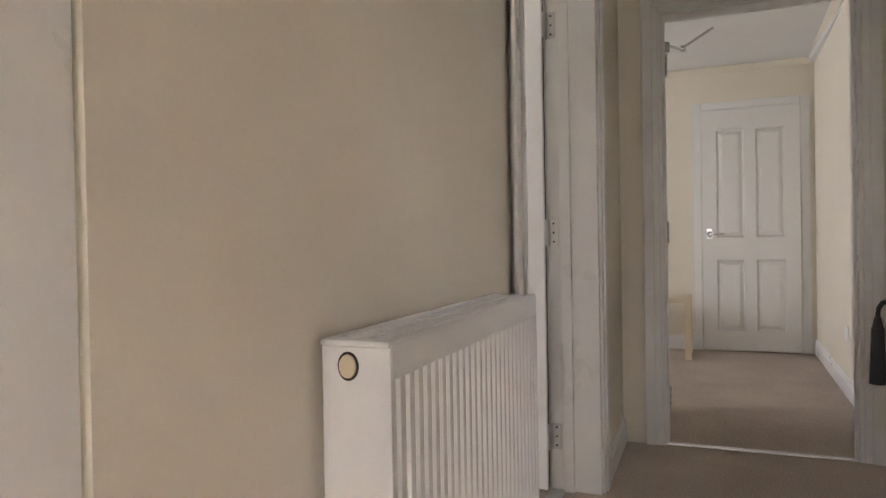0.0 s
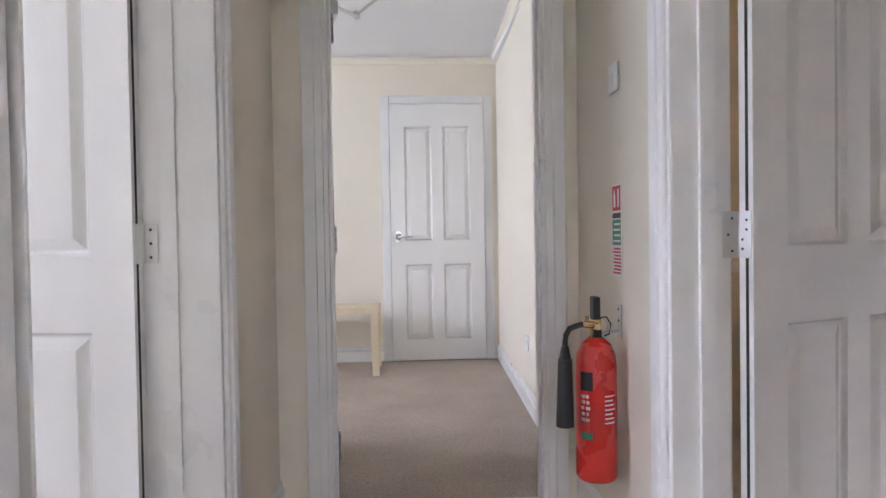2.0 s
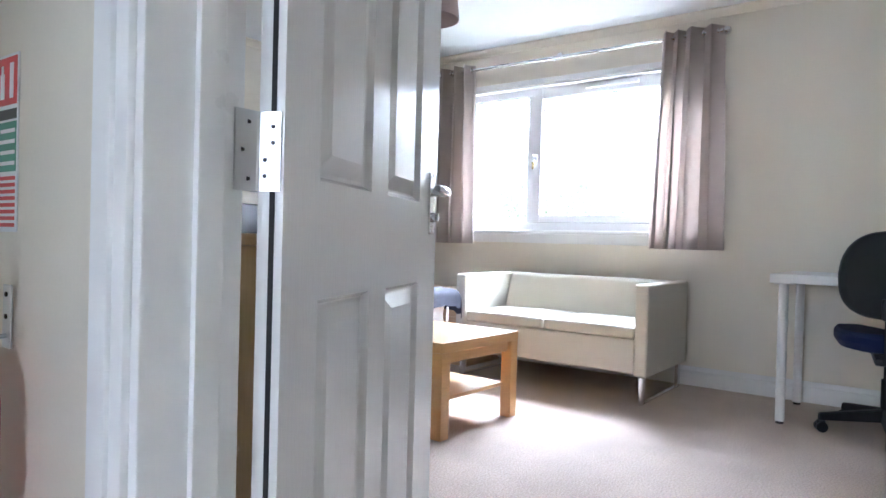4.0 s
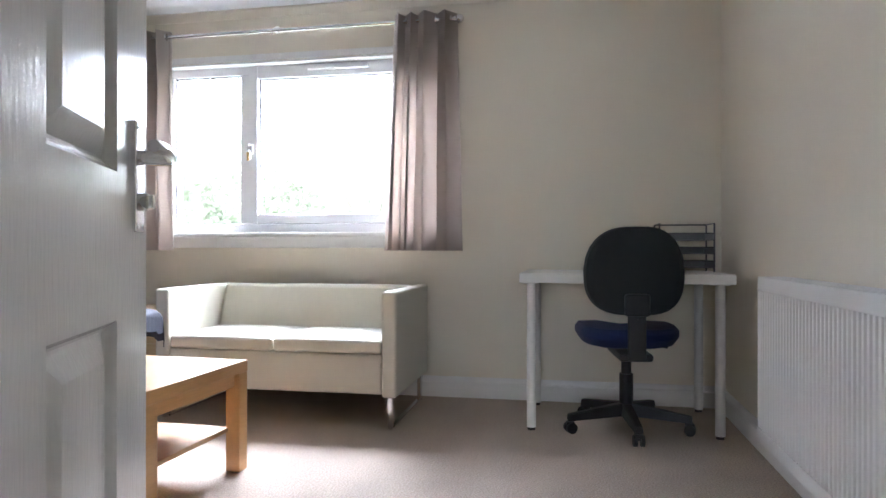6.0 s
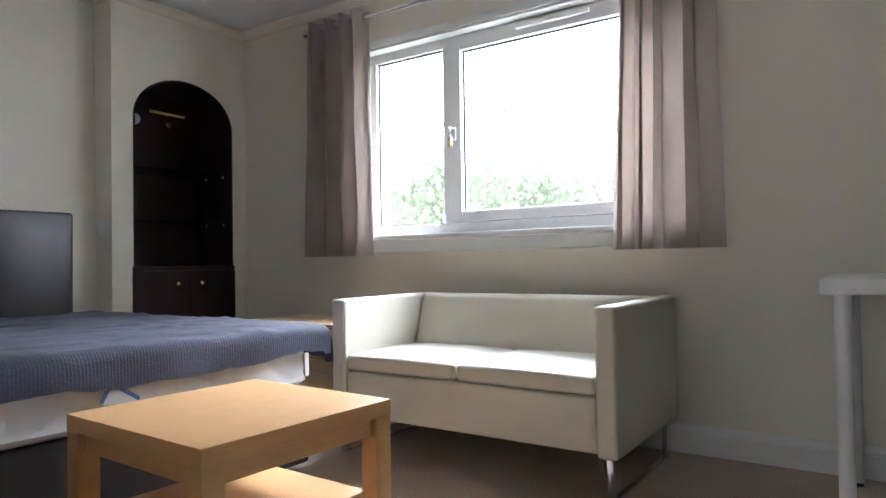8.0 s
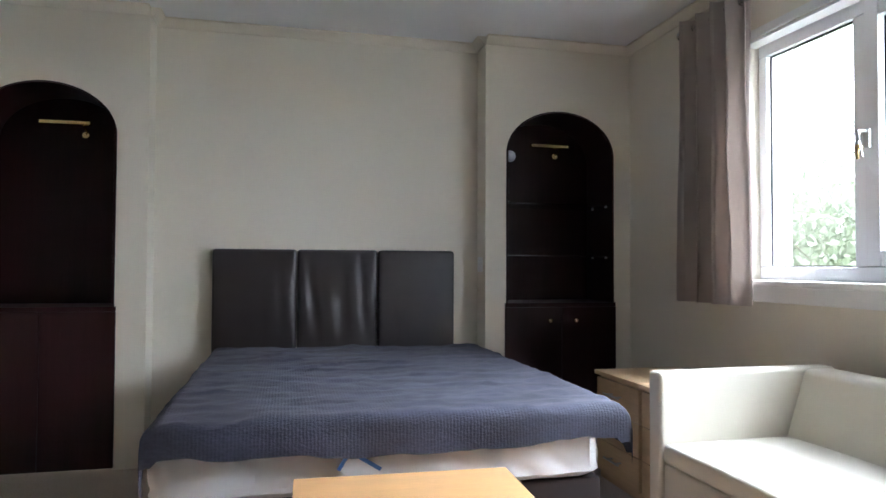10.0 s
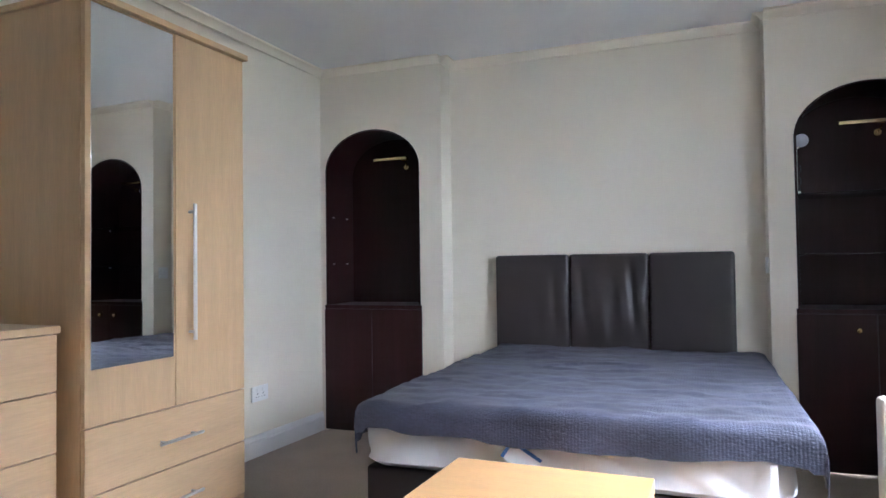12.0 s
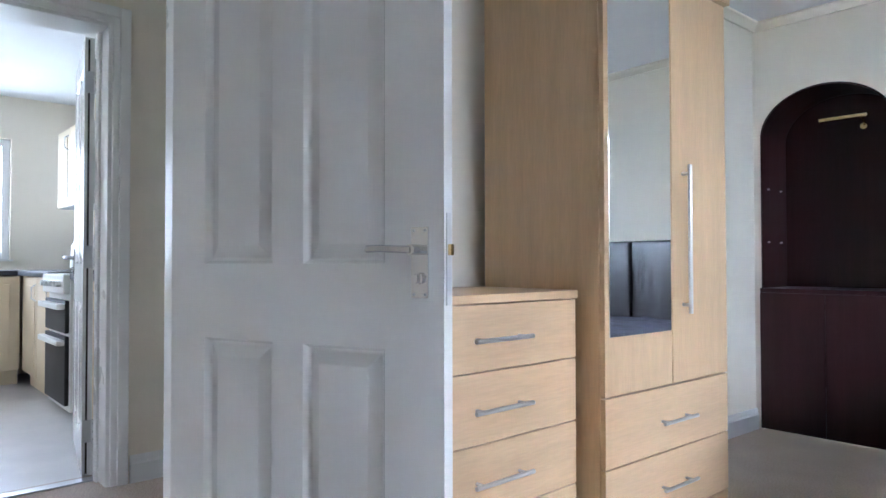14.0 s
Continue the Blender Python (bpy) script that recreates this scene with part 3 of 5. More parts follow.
# opening sash on the wide side, proud of the frame
sash = bar(4.19, 4.25, 1.031, 2.035, GX - 0.045, GX + 0.03, "sash")
bar(2.995, 3.06, 1.031, 2.035, GX - 0.045, GX + 0.03, "sash_stile", par=sash)
bar(3.06, 4.19, 1.031, 1.09, GX - 0.045, GX + 0.03, "sash_rail", par=sash)
bar(3.06, 4.19, 1.955, 2.035, GX - 0.045, GX + 0.03, "sash_rail", par=sash)
for y0, y1, z0, z1 in ((4.31, 4.78, 1.03, 1.985), (3.06, 4.19, 1.09, 1.955)):
    b = B(); bx(b, (GX - 0.006, y0, z0), (GX + 0.006, y1, z1))
    g = part("pane", b, M_GLASS, win, "clear double-glazed pane"); g.visible_shadow = False
    gk = B()
    for (ya, yb, za, zb) in ((y0, y1, z0, z0 + 0.006), (y0, y1, z1 - 0.006, z1), (y0, y0 + 0.006, z0, z1), (y1 - 0.006, y1, z0, z1)):
        bx(gk, (GX - 0.012, ya, za), (GX - 0.005, yb, zb))
    part("gasket", gk, M_DARKGAP, g)
b = B(); bx(b, (GX - 0.075, 3.45, 1.988), (GX - 0.045, 3.84, 2.01), 0.004); part("trickle_vent", b, M_UPVC, win, "white trickle vent")
b = B(); bx(b, (GX - 0.066, 4.212, 1.47), (GX - 0.054, 4.238, 1.54), 0.003)
tube(b, [(GX - 0.066, 4.225, 1.53), (GX - 0.1, 4.225, 1.53), (GX - 0.105, 4.222, 1.49), (GX - 0.098, 4.215, 1.43)], 0.008, 8)
part("window_handle", b, M_STEEL, win, "grey metal casement handle")
b = B(); cy(b, (GX - 0.098, 4.22, 1.468), (GX - 0.112, 4.22, 1.468), 0.012, n=14); bx(b, (GX - 0.111, 4.214, 1.425), (GX - 0.106, 4.23, 1.462), 0.002); part("lock_key", b, M_BRASS, win, "small brass key in the handle's lock")
b = B(); bx(b, (4.80, 2.86, 0.945), (GX - 0.03, 4.9, 0.972), 0.006); bx(b, (4.832, 2.9, 0.878), (4.852, 4.87, 0.947), 0.004)
part("window_sill", b, M_GLOSS, win, "white gloss window board")

b = B(); bx(b, (4.838, WY0 - 0.02, WZ1 + 0.002), (4.848, WY1 + 0.02, WZ1 + 0.042), 0.003); bx(b, (4.846, WY0 + 0.001, WZ1 - 0.012), (GX - 0.046, WY1 - 0.001, WZ1 - 0.001), 0.002)
part("head_lining", b, M_GLOSS, win, "white gloss lining over the window")

# ---------------------------------------------------------------- curtains
ROD_Z, ROD_X = 2.2, 4.765
cp = thing("curtain_pole", (ROD_X, 4.0, 0), "brushed steel curtain pole with ball finials on three brackets", "curtain pole")
b = B(); cy(b, (0, -1.13, ROD_Z), (0, 1.17, ROD_Z), 0.0125); part("pole", b, M_CHROME, cp)
for y in (-1.14, 1.18):
    b = B(); bmesh.ops.create_uvsphere(b, u_segments=16, v_segments=12, radius=0.026, matrix=Matrix.Translation((0, y, ROD_Z))); cy(b, (0, y * 0.97, ROD_Z), (0, y * 0.99, ROD_Z), 0.017); part("finial", b, M_CHROME, cp)
for y in (-1.06, 0.02, 1.06):
    b = B(); cy(b, (0.083, y, ROD_Z + 0.03), (0.076, y, ROD_Z + 0.03), 0.024); tube(b, [(0.08, y, ROD_Z + 0.03), (0.03, y, ROD_Z + 0.02), (0.0, y, ROD_Z - 0.022)], 0.006); part("bracket", b, M_CHROME, cp)


def curtain(y0, y1, yb0, yb1, waves, seed, label):
    """An eyelet curtain: deep folds that loosen towards the hem."""
    c = thing("curtain", (ROD_X, (y0 + y1) / 2, 0), label, "curtain", "pair of curtains")
    mid = (y0 + y1) / 2
    rnd = random.Random(seed)
    ph = [rnd.uniform(-0.5, 0.5) for _ in range(8)]

    def fn(u, v):
        z = 0.862 + 1.375 * v
        a, e = yb0 + (yb1 - yb0) * u, y0 + (y1 - y0) * u
        y = a + (e - a) * v - mid
        uu = u + 0.05 * math.sin(2 * math.pi * u + ph[5] * 4) + 0.02 * math.sin(6 * math.pi * u + ph[6] * 6)
        w = uu * waves * 2 * math.pi
        amp = 0.05 + 0.014 * math.sin(u * 9 + ph[0] * 5) * (1 - 0.6 * v)
        x = amp * math.sin(w + 0.35 * (1 - v) * math.sin(u * 7 + ph[1] * 5)) + 0.007 * math.sin(2.6 * w + ph[2] * 6) * (1 - 0.7 * v) + 0.004 * math.sin(z * 7 + u * 11 + ph[3] * 6)
        y += 0.02 * math.sin(2 * w + ph[4]) * (1 - 0.4 * v)
        return (x - 0.018, y, z)
    part("cloth", sheet(B(), fn, int(waves * 30), 40, 0.003), M_CURTAIN, c)
    n = int(waves * 2)
    for k in range(n):
        u = (k + 0.5) / n
        b = B()
        yy = y0 + (y1 - y0) * u - mid
        bmesh.ops.create_cone(b, cap_ends=False, segments=16, radius1=0.024, radius2=0.024, depth=0.007, matrix=Matrix.LocRotScale((0.0, yy, ROD_Z), Euler((math.pi / 2, 0, 0)), None))
        bmesh.ops.solidify(b, geom=b.faces[:], thickness=0.005)
        part("eyelet", b, M_CHROME, c)


curtain(4.70, 5.14, 4.68, 5.17, 4.5, 1, "mauve taupe eyelet curtain drawn to the window's side")
curtain(2.885, 3.24, 2.86, 3.30, 4, 2, "mauve taupe eyelet curtain with deep folds, drawn back")

# ---------------------------------------------------------------- sofa


def sofa():
    s = thing("sofa", (4.45, 3.69, 0), "cream faux-leather two-seat sofa on chrome sled legs", "sofa")
    L, x0, x1 = 0.64, -0.385, 0.335
    for y in (-L, L - 0.075):
        b = B(); bx(b, (x0, y, 0.155), (x1, y + 0.075, 0.665), 0.014, 3); part("arm", b, M_LEATHER, s)
        b = B()
        yc = y + 0.037
        for x in (x0 + 0.045, x1 - 0.05):
            bx(b, (x - 0.022, yc - 0.011, 0.0), (x + 0.022, yc + 0.011, 0.165), 0.003)
        bx(b, (x0 + 0.045, yc - 0.011, 0.0), (x1 - 0.05, yc + 0.011, 0.012), 0.003)
        part("leg", b, M_CHROME, s, "chrome sled leg")
    b = B(); bx(b, (x0 + 0.012, -L + 0.075, 0.165), (x1 - 0.02, L - 0.075, 0.36), 0.012, 3); part("seat_base", b, M_LEATHER, s)
    for y0, y1 in ((-L + 0.078, -0.003), (0.003, L - 0.078)):
        b = B(); bx(b, (x0 + 0.005, y0, 0.362), (0.17, y1, 0.425), 0.018, 3)
        bmesh.ops.subdivide_edges(b, edges=[e for e in b.edges if e.calc_length() > 0.2], cuts=5, use_grid_fill=True)
        for v in b.verts:
            if v.co.z > 0.4:
                v.co.z += 0.012 * math.cos((v.co.x + 0.1) * 4) * math.cos((v.co.y - (y0 + y1) / 2) * 4)
        part("seat_cushion", b, M_LEATHER, s)
    b = B()
    bx(b, (0.085, -L + 0.077, 0.36), (0.205, L - 0.077, 0.665), 0.022, 3)
    for v in b.verts:
        v.co.x += 0.11 * (v.co.z - 0.36) / 0.33
    part("backrest", b, M_LEATHER, s)
    return s


sofa()

# ---------------------------------------------------------------- coffee table
ct = thing("coffee_table", (3.145, 3.812, 0), "square golden beech coffee table with a lower shelf", "table", rz=-2.0)
W = 0.308
b = B(); bx(b, (-W, -W, 0.384), (W, W, 0.43), 0.003); part("tabletop", b, M_TABLE, ct)
for sx in (-1, 1):
    for sy in (-1, 1):
        b = B(); x, y = sx * (W - 0.031), sy * (W - 0.031); bx(b, (x - 0.03, y - 0.03, 0), (x + 0.03, y + 0.03, 0.384), 0.004); part("leg", b, M_TABLE, ct)
for k in (-1, 1):
    b = B(); bx(b, (-W + 0.065, k * (W - 0.03) - 0.01, 0.333), (W - 0.065, k * (W - 0.03) + 0.01, 0.384), 0.002); part("apron", b, M_TABLE, ct)
    b = B(); bx(b, (k * (W - 0.03) - 0.01, -W + 0.065, 0.333), (k * (W - 0.03) + 0.01, W - 0.065, 0.384), 0.002); part("apron", b, M_TABLE, ct)
b = B(); bx(b, (-W + 0.05, -W + 0.05, 0.155), (W - 0.05, W - 0.05, 0.173), 0.003); part("lower_shelf", b, M_TABLE, ct)

# ---------------------------------------------------------------- bed
BXa, BXb, BYa, BYb = 2.44, 3.85, 4.22, 5.95
bed = thing("bed", ((BXa + BXb) / 2, (BYa + BYb) / 2, 0), "double divan bed with a white quilted mattress and padded headboard", "bed")
hx, hy = (BXb - BXa) / 2, (BYb - BYa) / 2
b = B(); bx(b, (-hx + 0.01, -hy + 0.02, 0.03), (hx - 0.01, hy, 0.335), 0.012, 2); part("divan_base", b, M_DIVAN, bed, "dark brown divan base")


def mattress(bm, rc=0.09, z0=0.337, z1=0.565):
    """A rounded block whose border puffs between curved quilting stitches, with piping at both edges."""
    loop = []
    for cx, cy_, a0 in ((hx - rc, -hy + rc, -90), (hx - rc, hy - rc, 0), (-hx + rc, hy - rc, 90), (-hx + rc, -hy + rc, 180)):
        for k in range(9):
            a = radians(a0 + k * 90 / 8)
            loop.append((Vector((cx + rc * math.cos(a), cy_ + rc * math.sin(a))), Vector((math.cos(a), math.sin(a)))))
    ring = []
    for (p, n), (q, m) in zip(loop, loop[1:] + loop[:1]):
        steps = max(1, int((q - p).length / 0.016))
        for k in range(steps):
            f = k / steps
            ring.append((p.lerp(q, f), n.lerp(m, f).normalized()))
    length, rows = 0.0, []
    along = []
    for i, (p, n) in enumerate(ring):
        along.append(length)
        length += (ring[(i + 1) % len(ring)][0] - p).length
    nz = 18
    for j in range(nz + 1):
        v = j / nz
        row = []
        for (p, n), s in zip(ring, along):
            edge = min(v, 1 - v)
            inset = 0.03 * max(0.0, 1 - edge / 0.16) ** 2
            t = s / 0.17 + 0.35 * math.sin(v * 5.0 + s * 3)
            puff = abs(math.sin(math.pi * (t + v * 0.9))) ** 0.6 * abs(math.sin(math.pi * (t * 0.5 - v * 0.8))) ** 0.6
            pipe = 0.012 * math.exp(-((edge - 0.09) / 0.03) ** 2)
            o = 0.016 * puff * min(1, edge / 0.15) - 0.008 - inset + pipe
            row.append(bm.verts.new((p.x + n.x * o, p.y + n.y * o, z0 + (z1 - z0) * v)))
        rows.append(row)
    for u, w in zip(rows, rows[1:]):
        for i in range(len(u)):
            k = (i + 1) % len(u)
            bm.faces.new((u[i], u[k], w[k], w[i]))
    bm.faces.new(rows[0][::-1])
    bm.faces.new(rows[-1])
    return bm


part("mattress", mattress(B()), M_MATTRESS, bed, "white quilted mattress")
for x in (-0.6, 0.6):
    for y in (-hy + 0.12, hy - 0.12):
        b = B(); cy(b, (x, y, 0), (x, y, 0.035), 0.022); part("castor", b, M_BLACK, bed)
for k in range(3):
    w = 1.345 / 3
    x0 = 2.434 - (BXa + BXb) / 2 + k * w
    b = B(); bx(b, (x0 + 0.002, hy + 0.005, 0.3), (x0 + w - 0.002, hy + 0.06, 1.118), 0.018, 3)
    bmesh.ops.subdivide_edges(b, edges=[e for e in b.edges if e.calc_length() > 0.2], cuts=28, use_grid_fill=True)
    for v in b.verts:
        if v.co.y < hy + 0.03:
            u, z = (v.co.x - x0) / w, (v.co.z - 0.3) / 0.8
            v.co.y -= 0.012 * math.sin(math.pi * max(0, min(1, u))) * math.sin(math.pi * max(0, min(1, z)))
            crease = math.exp(-((z - 0.62 - 0.1 * math.sin(u * 9 + k)) / 0.17) ** 2) * (1.0 if k == 1 else 0.7 * max(0.0, u - 0.4) * 1.6 if k == 0 else 0.12)
            v.co.y += 0.012 * crease * max(-0.3, math.sin(u * 24 + z * 3 + 1.5 * math.sin(u * 7)))
    hbp = part("headboard_panel", b, M_BROWNL, bed, "padded brown faux-leather headboard panel")


def blanket():
    x0, x1, y0, y1 = -hx + 0.035, hx + 0.03, -hy + 0.002, hy - 0.01
    drop_f, drop_r, drop_l = 0.13, 0.16, 0.15
    nx, ny = 120, 130

    def fn(u, v):
        # unrolled cloth: the overhangs fold down over the foot and the sides
        X = (x0 - drop_l) + u * (x1 - x0 + drop_l + drop_r)
        Y = (y0 - drop_f) + v * (y1 - y0 + drop_f)
        z = 0.58 + 0.009 * noise.noise(Vector((X * 3, Y * 3, 1))) + 0.007 * noise.noise(Vector((X * 5, Y * 13, 4))) + 0.005 * noise.noise(Vector((X * 17, Y * 23, 7)))
        z += 0.012 * max(0.0, 1 - abs(noise.noise(Vector((X * 2.2, Y * 4.5, 11)))) / 0.12) * (0.5 + noise.noise(Vector((X * 3, Y * 3, 20))))
        r = 0.035
        def fold(p, lim, sgn):
            d = (p - lim) * sgn
            if d <= 0:
                return p, 0.0
            a = min(d / r, math.pi / 2)
            return lim + sgn * r * math.sin(a) , r * (1 - math.cos(a)) + max(0, d - r * math.pi / 2)
        X2, dz1 = fold(X, x1, 1)
        if dz1 == 0:
            X2, dz1 = fold(X, x0, -1)
        Y2, dz2 = fold(Y, y0, -1)
        dz = max(dz1, dz2) if not (dz1 and dz2) else math.hypot(dz1, dz2) * 1.15
        wave = 0.006 * min(1, dz / 0.08)
        if dz2:
            Y2 -= wave * (1 + math.sin(X * 17 + 1.5 * math.sin(X * 5))) * 0.8
            dz += 0.012 * math.sin(X * 4.1 + 1) * min(1, dz2 / 0.1)
        if dz1:
            X2 += (1 if X > 0 else -1) * wave * (1 + math.sin(Y * 15 + 2 * math.sin(Y * 4)))
        return (X2, Y2, z - dz)
    bm = sheet(B(), fn, nx, ny, 0.007)
    for v in bm.verts:
        v.co.z = max(v.co.z, 0.3)
    return bm


M_BLANKET = mat("slate_blue_fleece", (0.043, 0.044, 0.068), 0.85, vary=0.42, scale=7, bump=0.6, bump_scale=160, fine=0.2, sheen=0.06, stretch=(0.45, 1.6, 1))
_n, _l = M_BLANKET.node_tree.nodes, M_BLANKET.node_tree.links
_co, _w, _bp = _n.new("ShaderNodeTexCoord"), _n.new("ShaderNodeTexWave"), _n.new("ShaderNodeBump")
_w.wave_type, _w.bands_direction = "BANDS", "X"
_w.inputs["Scale"].default_value, _w.inputs["Distortion"].default_value, _w.inputs["Detail Scale"].default_value = 30, 1.5, 1.0
_l.new(_co.outputs["Object"], _w.inputs["Vector"])
_bp.inputs["Strength"].default_value, _bp.inputs["Distance"].default_value = 0.3, 0.002
_l.new(_w.outputs["Fac"], _bp.inputs["Height"])
_old = _n["Principled BSDF"].inputs["Normal"].links[0].from_socket
_l.new(_old, _bp.inputs["Normal"])
_l.new(_bp.outputs[0], _n["Principled BSDF"].inputs["Normal"])
TILT = Matrix.Rotation(radians(33), 4, "Y")
b = B(); bx(b, (-0.06, -0.003, -0.035), (0.06, 0.0, 0.035), 0.001); b.transform(TILT)
tg = solid("mattress_label", b, M_PAPERW, "white care label with a blue edge tucked at the mattress", "label", at=(3.04, BYa - 0.014, 0.425), rz=8)
b = B(); bx(b, (-0.06, -0.004, 0.022), (0.06, -0.0032, 0.034)); bx(b, (-0.06, -0.004, -0.034), (-0.048, -0.0032, 0.02)); b.transform(TILT); part("blue_edge", b, M_BLUEL, tg)
bl = thing("blanket", ((BXa + BXb) / 2, (BYa + BYb) / 2, 0), "slate blue ribbed fleece blanket spread over the bed", "blanket")
part("cloth", blanket(), M_BLANKET, bl)
b = B(); bx(b, (hx - 0.075, -hy - 0.03, 0.385), (hx - 0.055, -hy - 0.027, 0.475), 0.001); part("care_tag", b, M_PAPERW, bl, "white care tag")

# ---------------------------------------------------------------- wardrobe, chests


def bar_handle(parent, p, q, out, r=0.006):
    """A steel bar handle from p to q on two posts; out is the way off the front."""
    p, q, out = Vector(p), Vector(q), Vector(out)
    d = (q - p).normalized()
    b = B()
    cy(b, p + out * 0.03, q + out * 0.03, r, n=12)
    for e in (p + d * 0.03, q - d * 0.03):
        cy(b, e, e + out * 0.03, r * 0.8, n=8)
    return part("handle", b, M_STEEL, parent, "brushed steel bar handle")


wr = thing("wardrobe", (1.512, 4.035, 0), "tall beech-effect wardrobe with one mirrored door and two drawers", "wardrobe", rz=-1.65)
x0, xf, y0, y1, top_z = -0.275, 0.235, -0.385, 0.385, 1.955
for ya in (y0, y1 - 0.018):
    b = B(); bx(b, (x0, ya, 0), (xf, ya + 0.018, top_z), 0.001); part("side_panel", b, M_BEECH, wr)
b = B(); bx(b, (x0, y0 + 0.018, 0.06), (x0 + 0.006, y1 - 0.018, top_z)); part("back_panel", b, M_BEECH, wr)
for z in (0.09, 0.535):
    b = B(); bx(b, (x0 + 0.006, y0 + 0.018, z), (xf, y1 - 0.018, z + 0.016)); part("shelf", b, M_BEECH, wr)
b = B(); bx(b, (xf - 0.05, y0 + 0.018, 0), (xf - 0.03, y1 - 0.018, 0.1), 0.001); part("plinth", b, M_BEECH, wr)
b = B(); bx(b, (x0, y0 - 0.012, top_z), (xf + 0.038, y1 + 0.015, top_z + 0.026), 0.005); part("cornice", b, M_BEECH_H, wr)
b = B(); bx(b, (xf + 0.001, y0 + 0.001, 0.551), (xf + 0.02, -0.0025, top_z - 0.004), 0.002); dl = part("door", b, M_BEECH, wr)
b = B(); bx(b, (xf + 0.0205, y0 + 0.02, 0.735), (xf + 0.0245, -0.014, top_z - 0.012), 0.0012)
part("mirror", b, M_MIRROR, dl, "tall frameless bevelled mirror", flat=True)
b = B(); bx(b, (xf + 0.001, 0.0025, 0.551), (xf + 0.02, y1 - 0.001, top_z - 0.004), 0.002); dr = part("door", b, M_BEECH, wr)
bar_handle(dr, (xf + 0.02, 0.07, 0.79), (xf + 0.02, 0.07, 1.31), (1, 0, 0), 0.0075)
for z0, z1 in ((0.33, 0.546), (0.11, 0.326)):
    b = B(); bx(b, (xf + 0.001, y0 + 0.001, z0), (xf + 0.02, y1 - 0.001, z1), 0.002); dw = part("drawer_front", b, M_BEECH_H, wr)
    bar_handle(dw, (xf + 0.02, -0.1, (z0 + z1) / 2 - 0.005), (xf + 0.02, 0.11, (z0 + z1) / 2 - 0.005), (1, 0, 0))
b = B(); bx(b, (xf + 0.001, y0 + 0.001, 0.02), (xf + 0.018, y1 - 0.001, 0.106), 0.002); part("kickboard", b, M_BEECH_H, wr)

ch = thing("chest_of_drawers", (1.43, 3.29, 0), "beech-effect chest of four drawers with steel bar handles", "chest of drawers", rz=0.0)
x0, xf, y0, y1 = -0.2, 0.215, -0.33, 0.33
for ya in (y0, y1 - 0.018):
    b = B(); bx(b, (x0, ya, 0), (xf, ya + 0.018, 0.855), 0.001); part("side_panel", b, M_BEECH, ch)
b = B(); bx(b, (x0, y0 + 0.018, 0.05), (x0 + 0.006, y1 - 0.018, 0.855)); part("back_panel", b, M_BEECH, ch)
b = B(); bx(b, (x0, y0 - 0.008, 0.856), (xf + 0.02, y1 + 0.014, 0.882), 0.005); part("top", b, M_BEECH_H, ch)
for z0, z1 in ((0.672, 0.853), (0.476, 0.668), (0.28, 0.472), (0.084, 0.276)):
    b = B(); bx(b, (xf + 0.001, y0 + 0.002, z0), (xf + 0.02, y1 - 0.002, z1), 0.002); dw = part("drawer_front", b, M_BEECH_H, ch)
    bar_handle(dw, (xf + 0.02, -0.14, (z0 + z1) / 2 - 0.004), (xf + 0.02, 0.09, (z0 + z1) / 2 - 0.004), (1, 0, 0), 0.0065)
b = B(); bx(b, (xf - 0.03, y0 + 0.018, 0), (xf - 0.012, y1 - 0.018, 0.08), 0.001); part("plinth", b, M_BEECH_H, ch)

for k, yy in enumerate((4.62, 5.04)):
    bc = thing("bedside_chest", (4.56, yy, 0), "small beech-effect bedside chest of three drawers", "bedside cabinet", "bedside chests by the window")
    b = B(); bx(b, (-0.22, -0.2, 0), (0.2, 0.2, 0.50), 0.002); part("carcass", b, M_BEECH_H, bc)
    b = B(); bx(b, (-0.25, -0.207, 0.502), (0.2, 0.207, 0.522), 0.004); part("top", b, M_BEECH_H, bc)
    for j in range(3):
        z1 = 0.49 - j * 0.15
        b = B(); bx(b, (-0.24, -0.197, z1 - 0.146), (-0.221, 0.197, z1), 0.002); dw = part("drawer_front", b, M_BEECH_H, bc)
        bar_handle(dw, (-0.24, -0.07, z1 - 0.06), (-0.24, 0.07, z1 - 0.06), (-1, 0, 0), 0.005)

# ---------------------------------------------------------------- arched niche cupboards


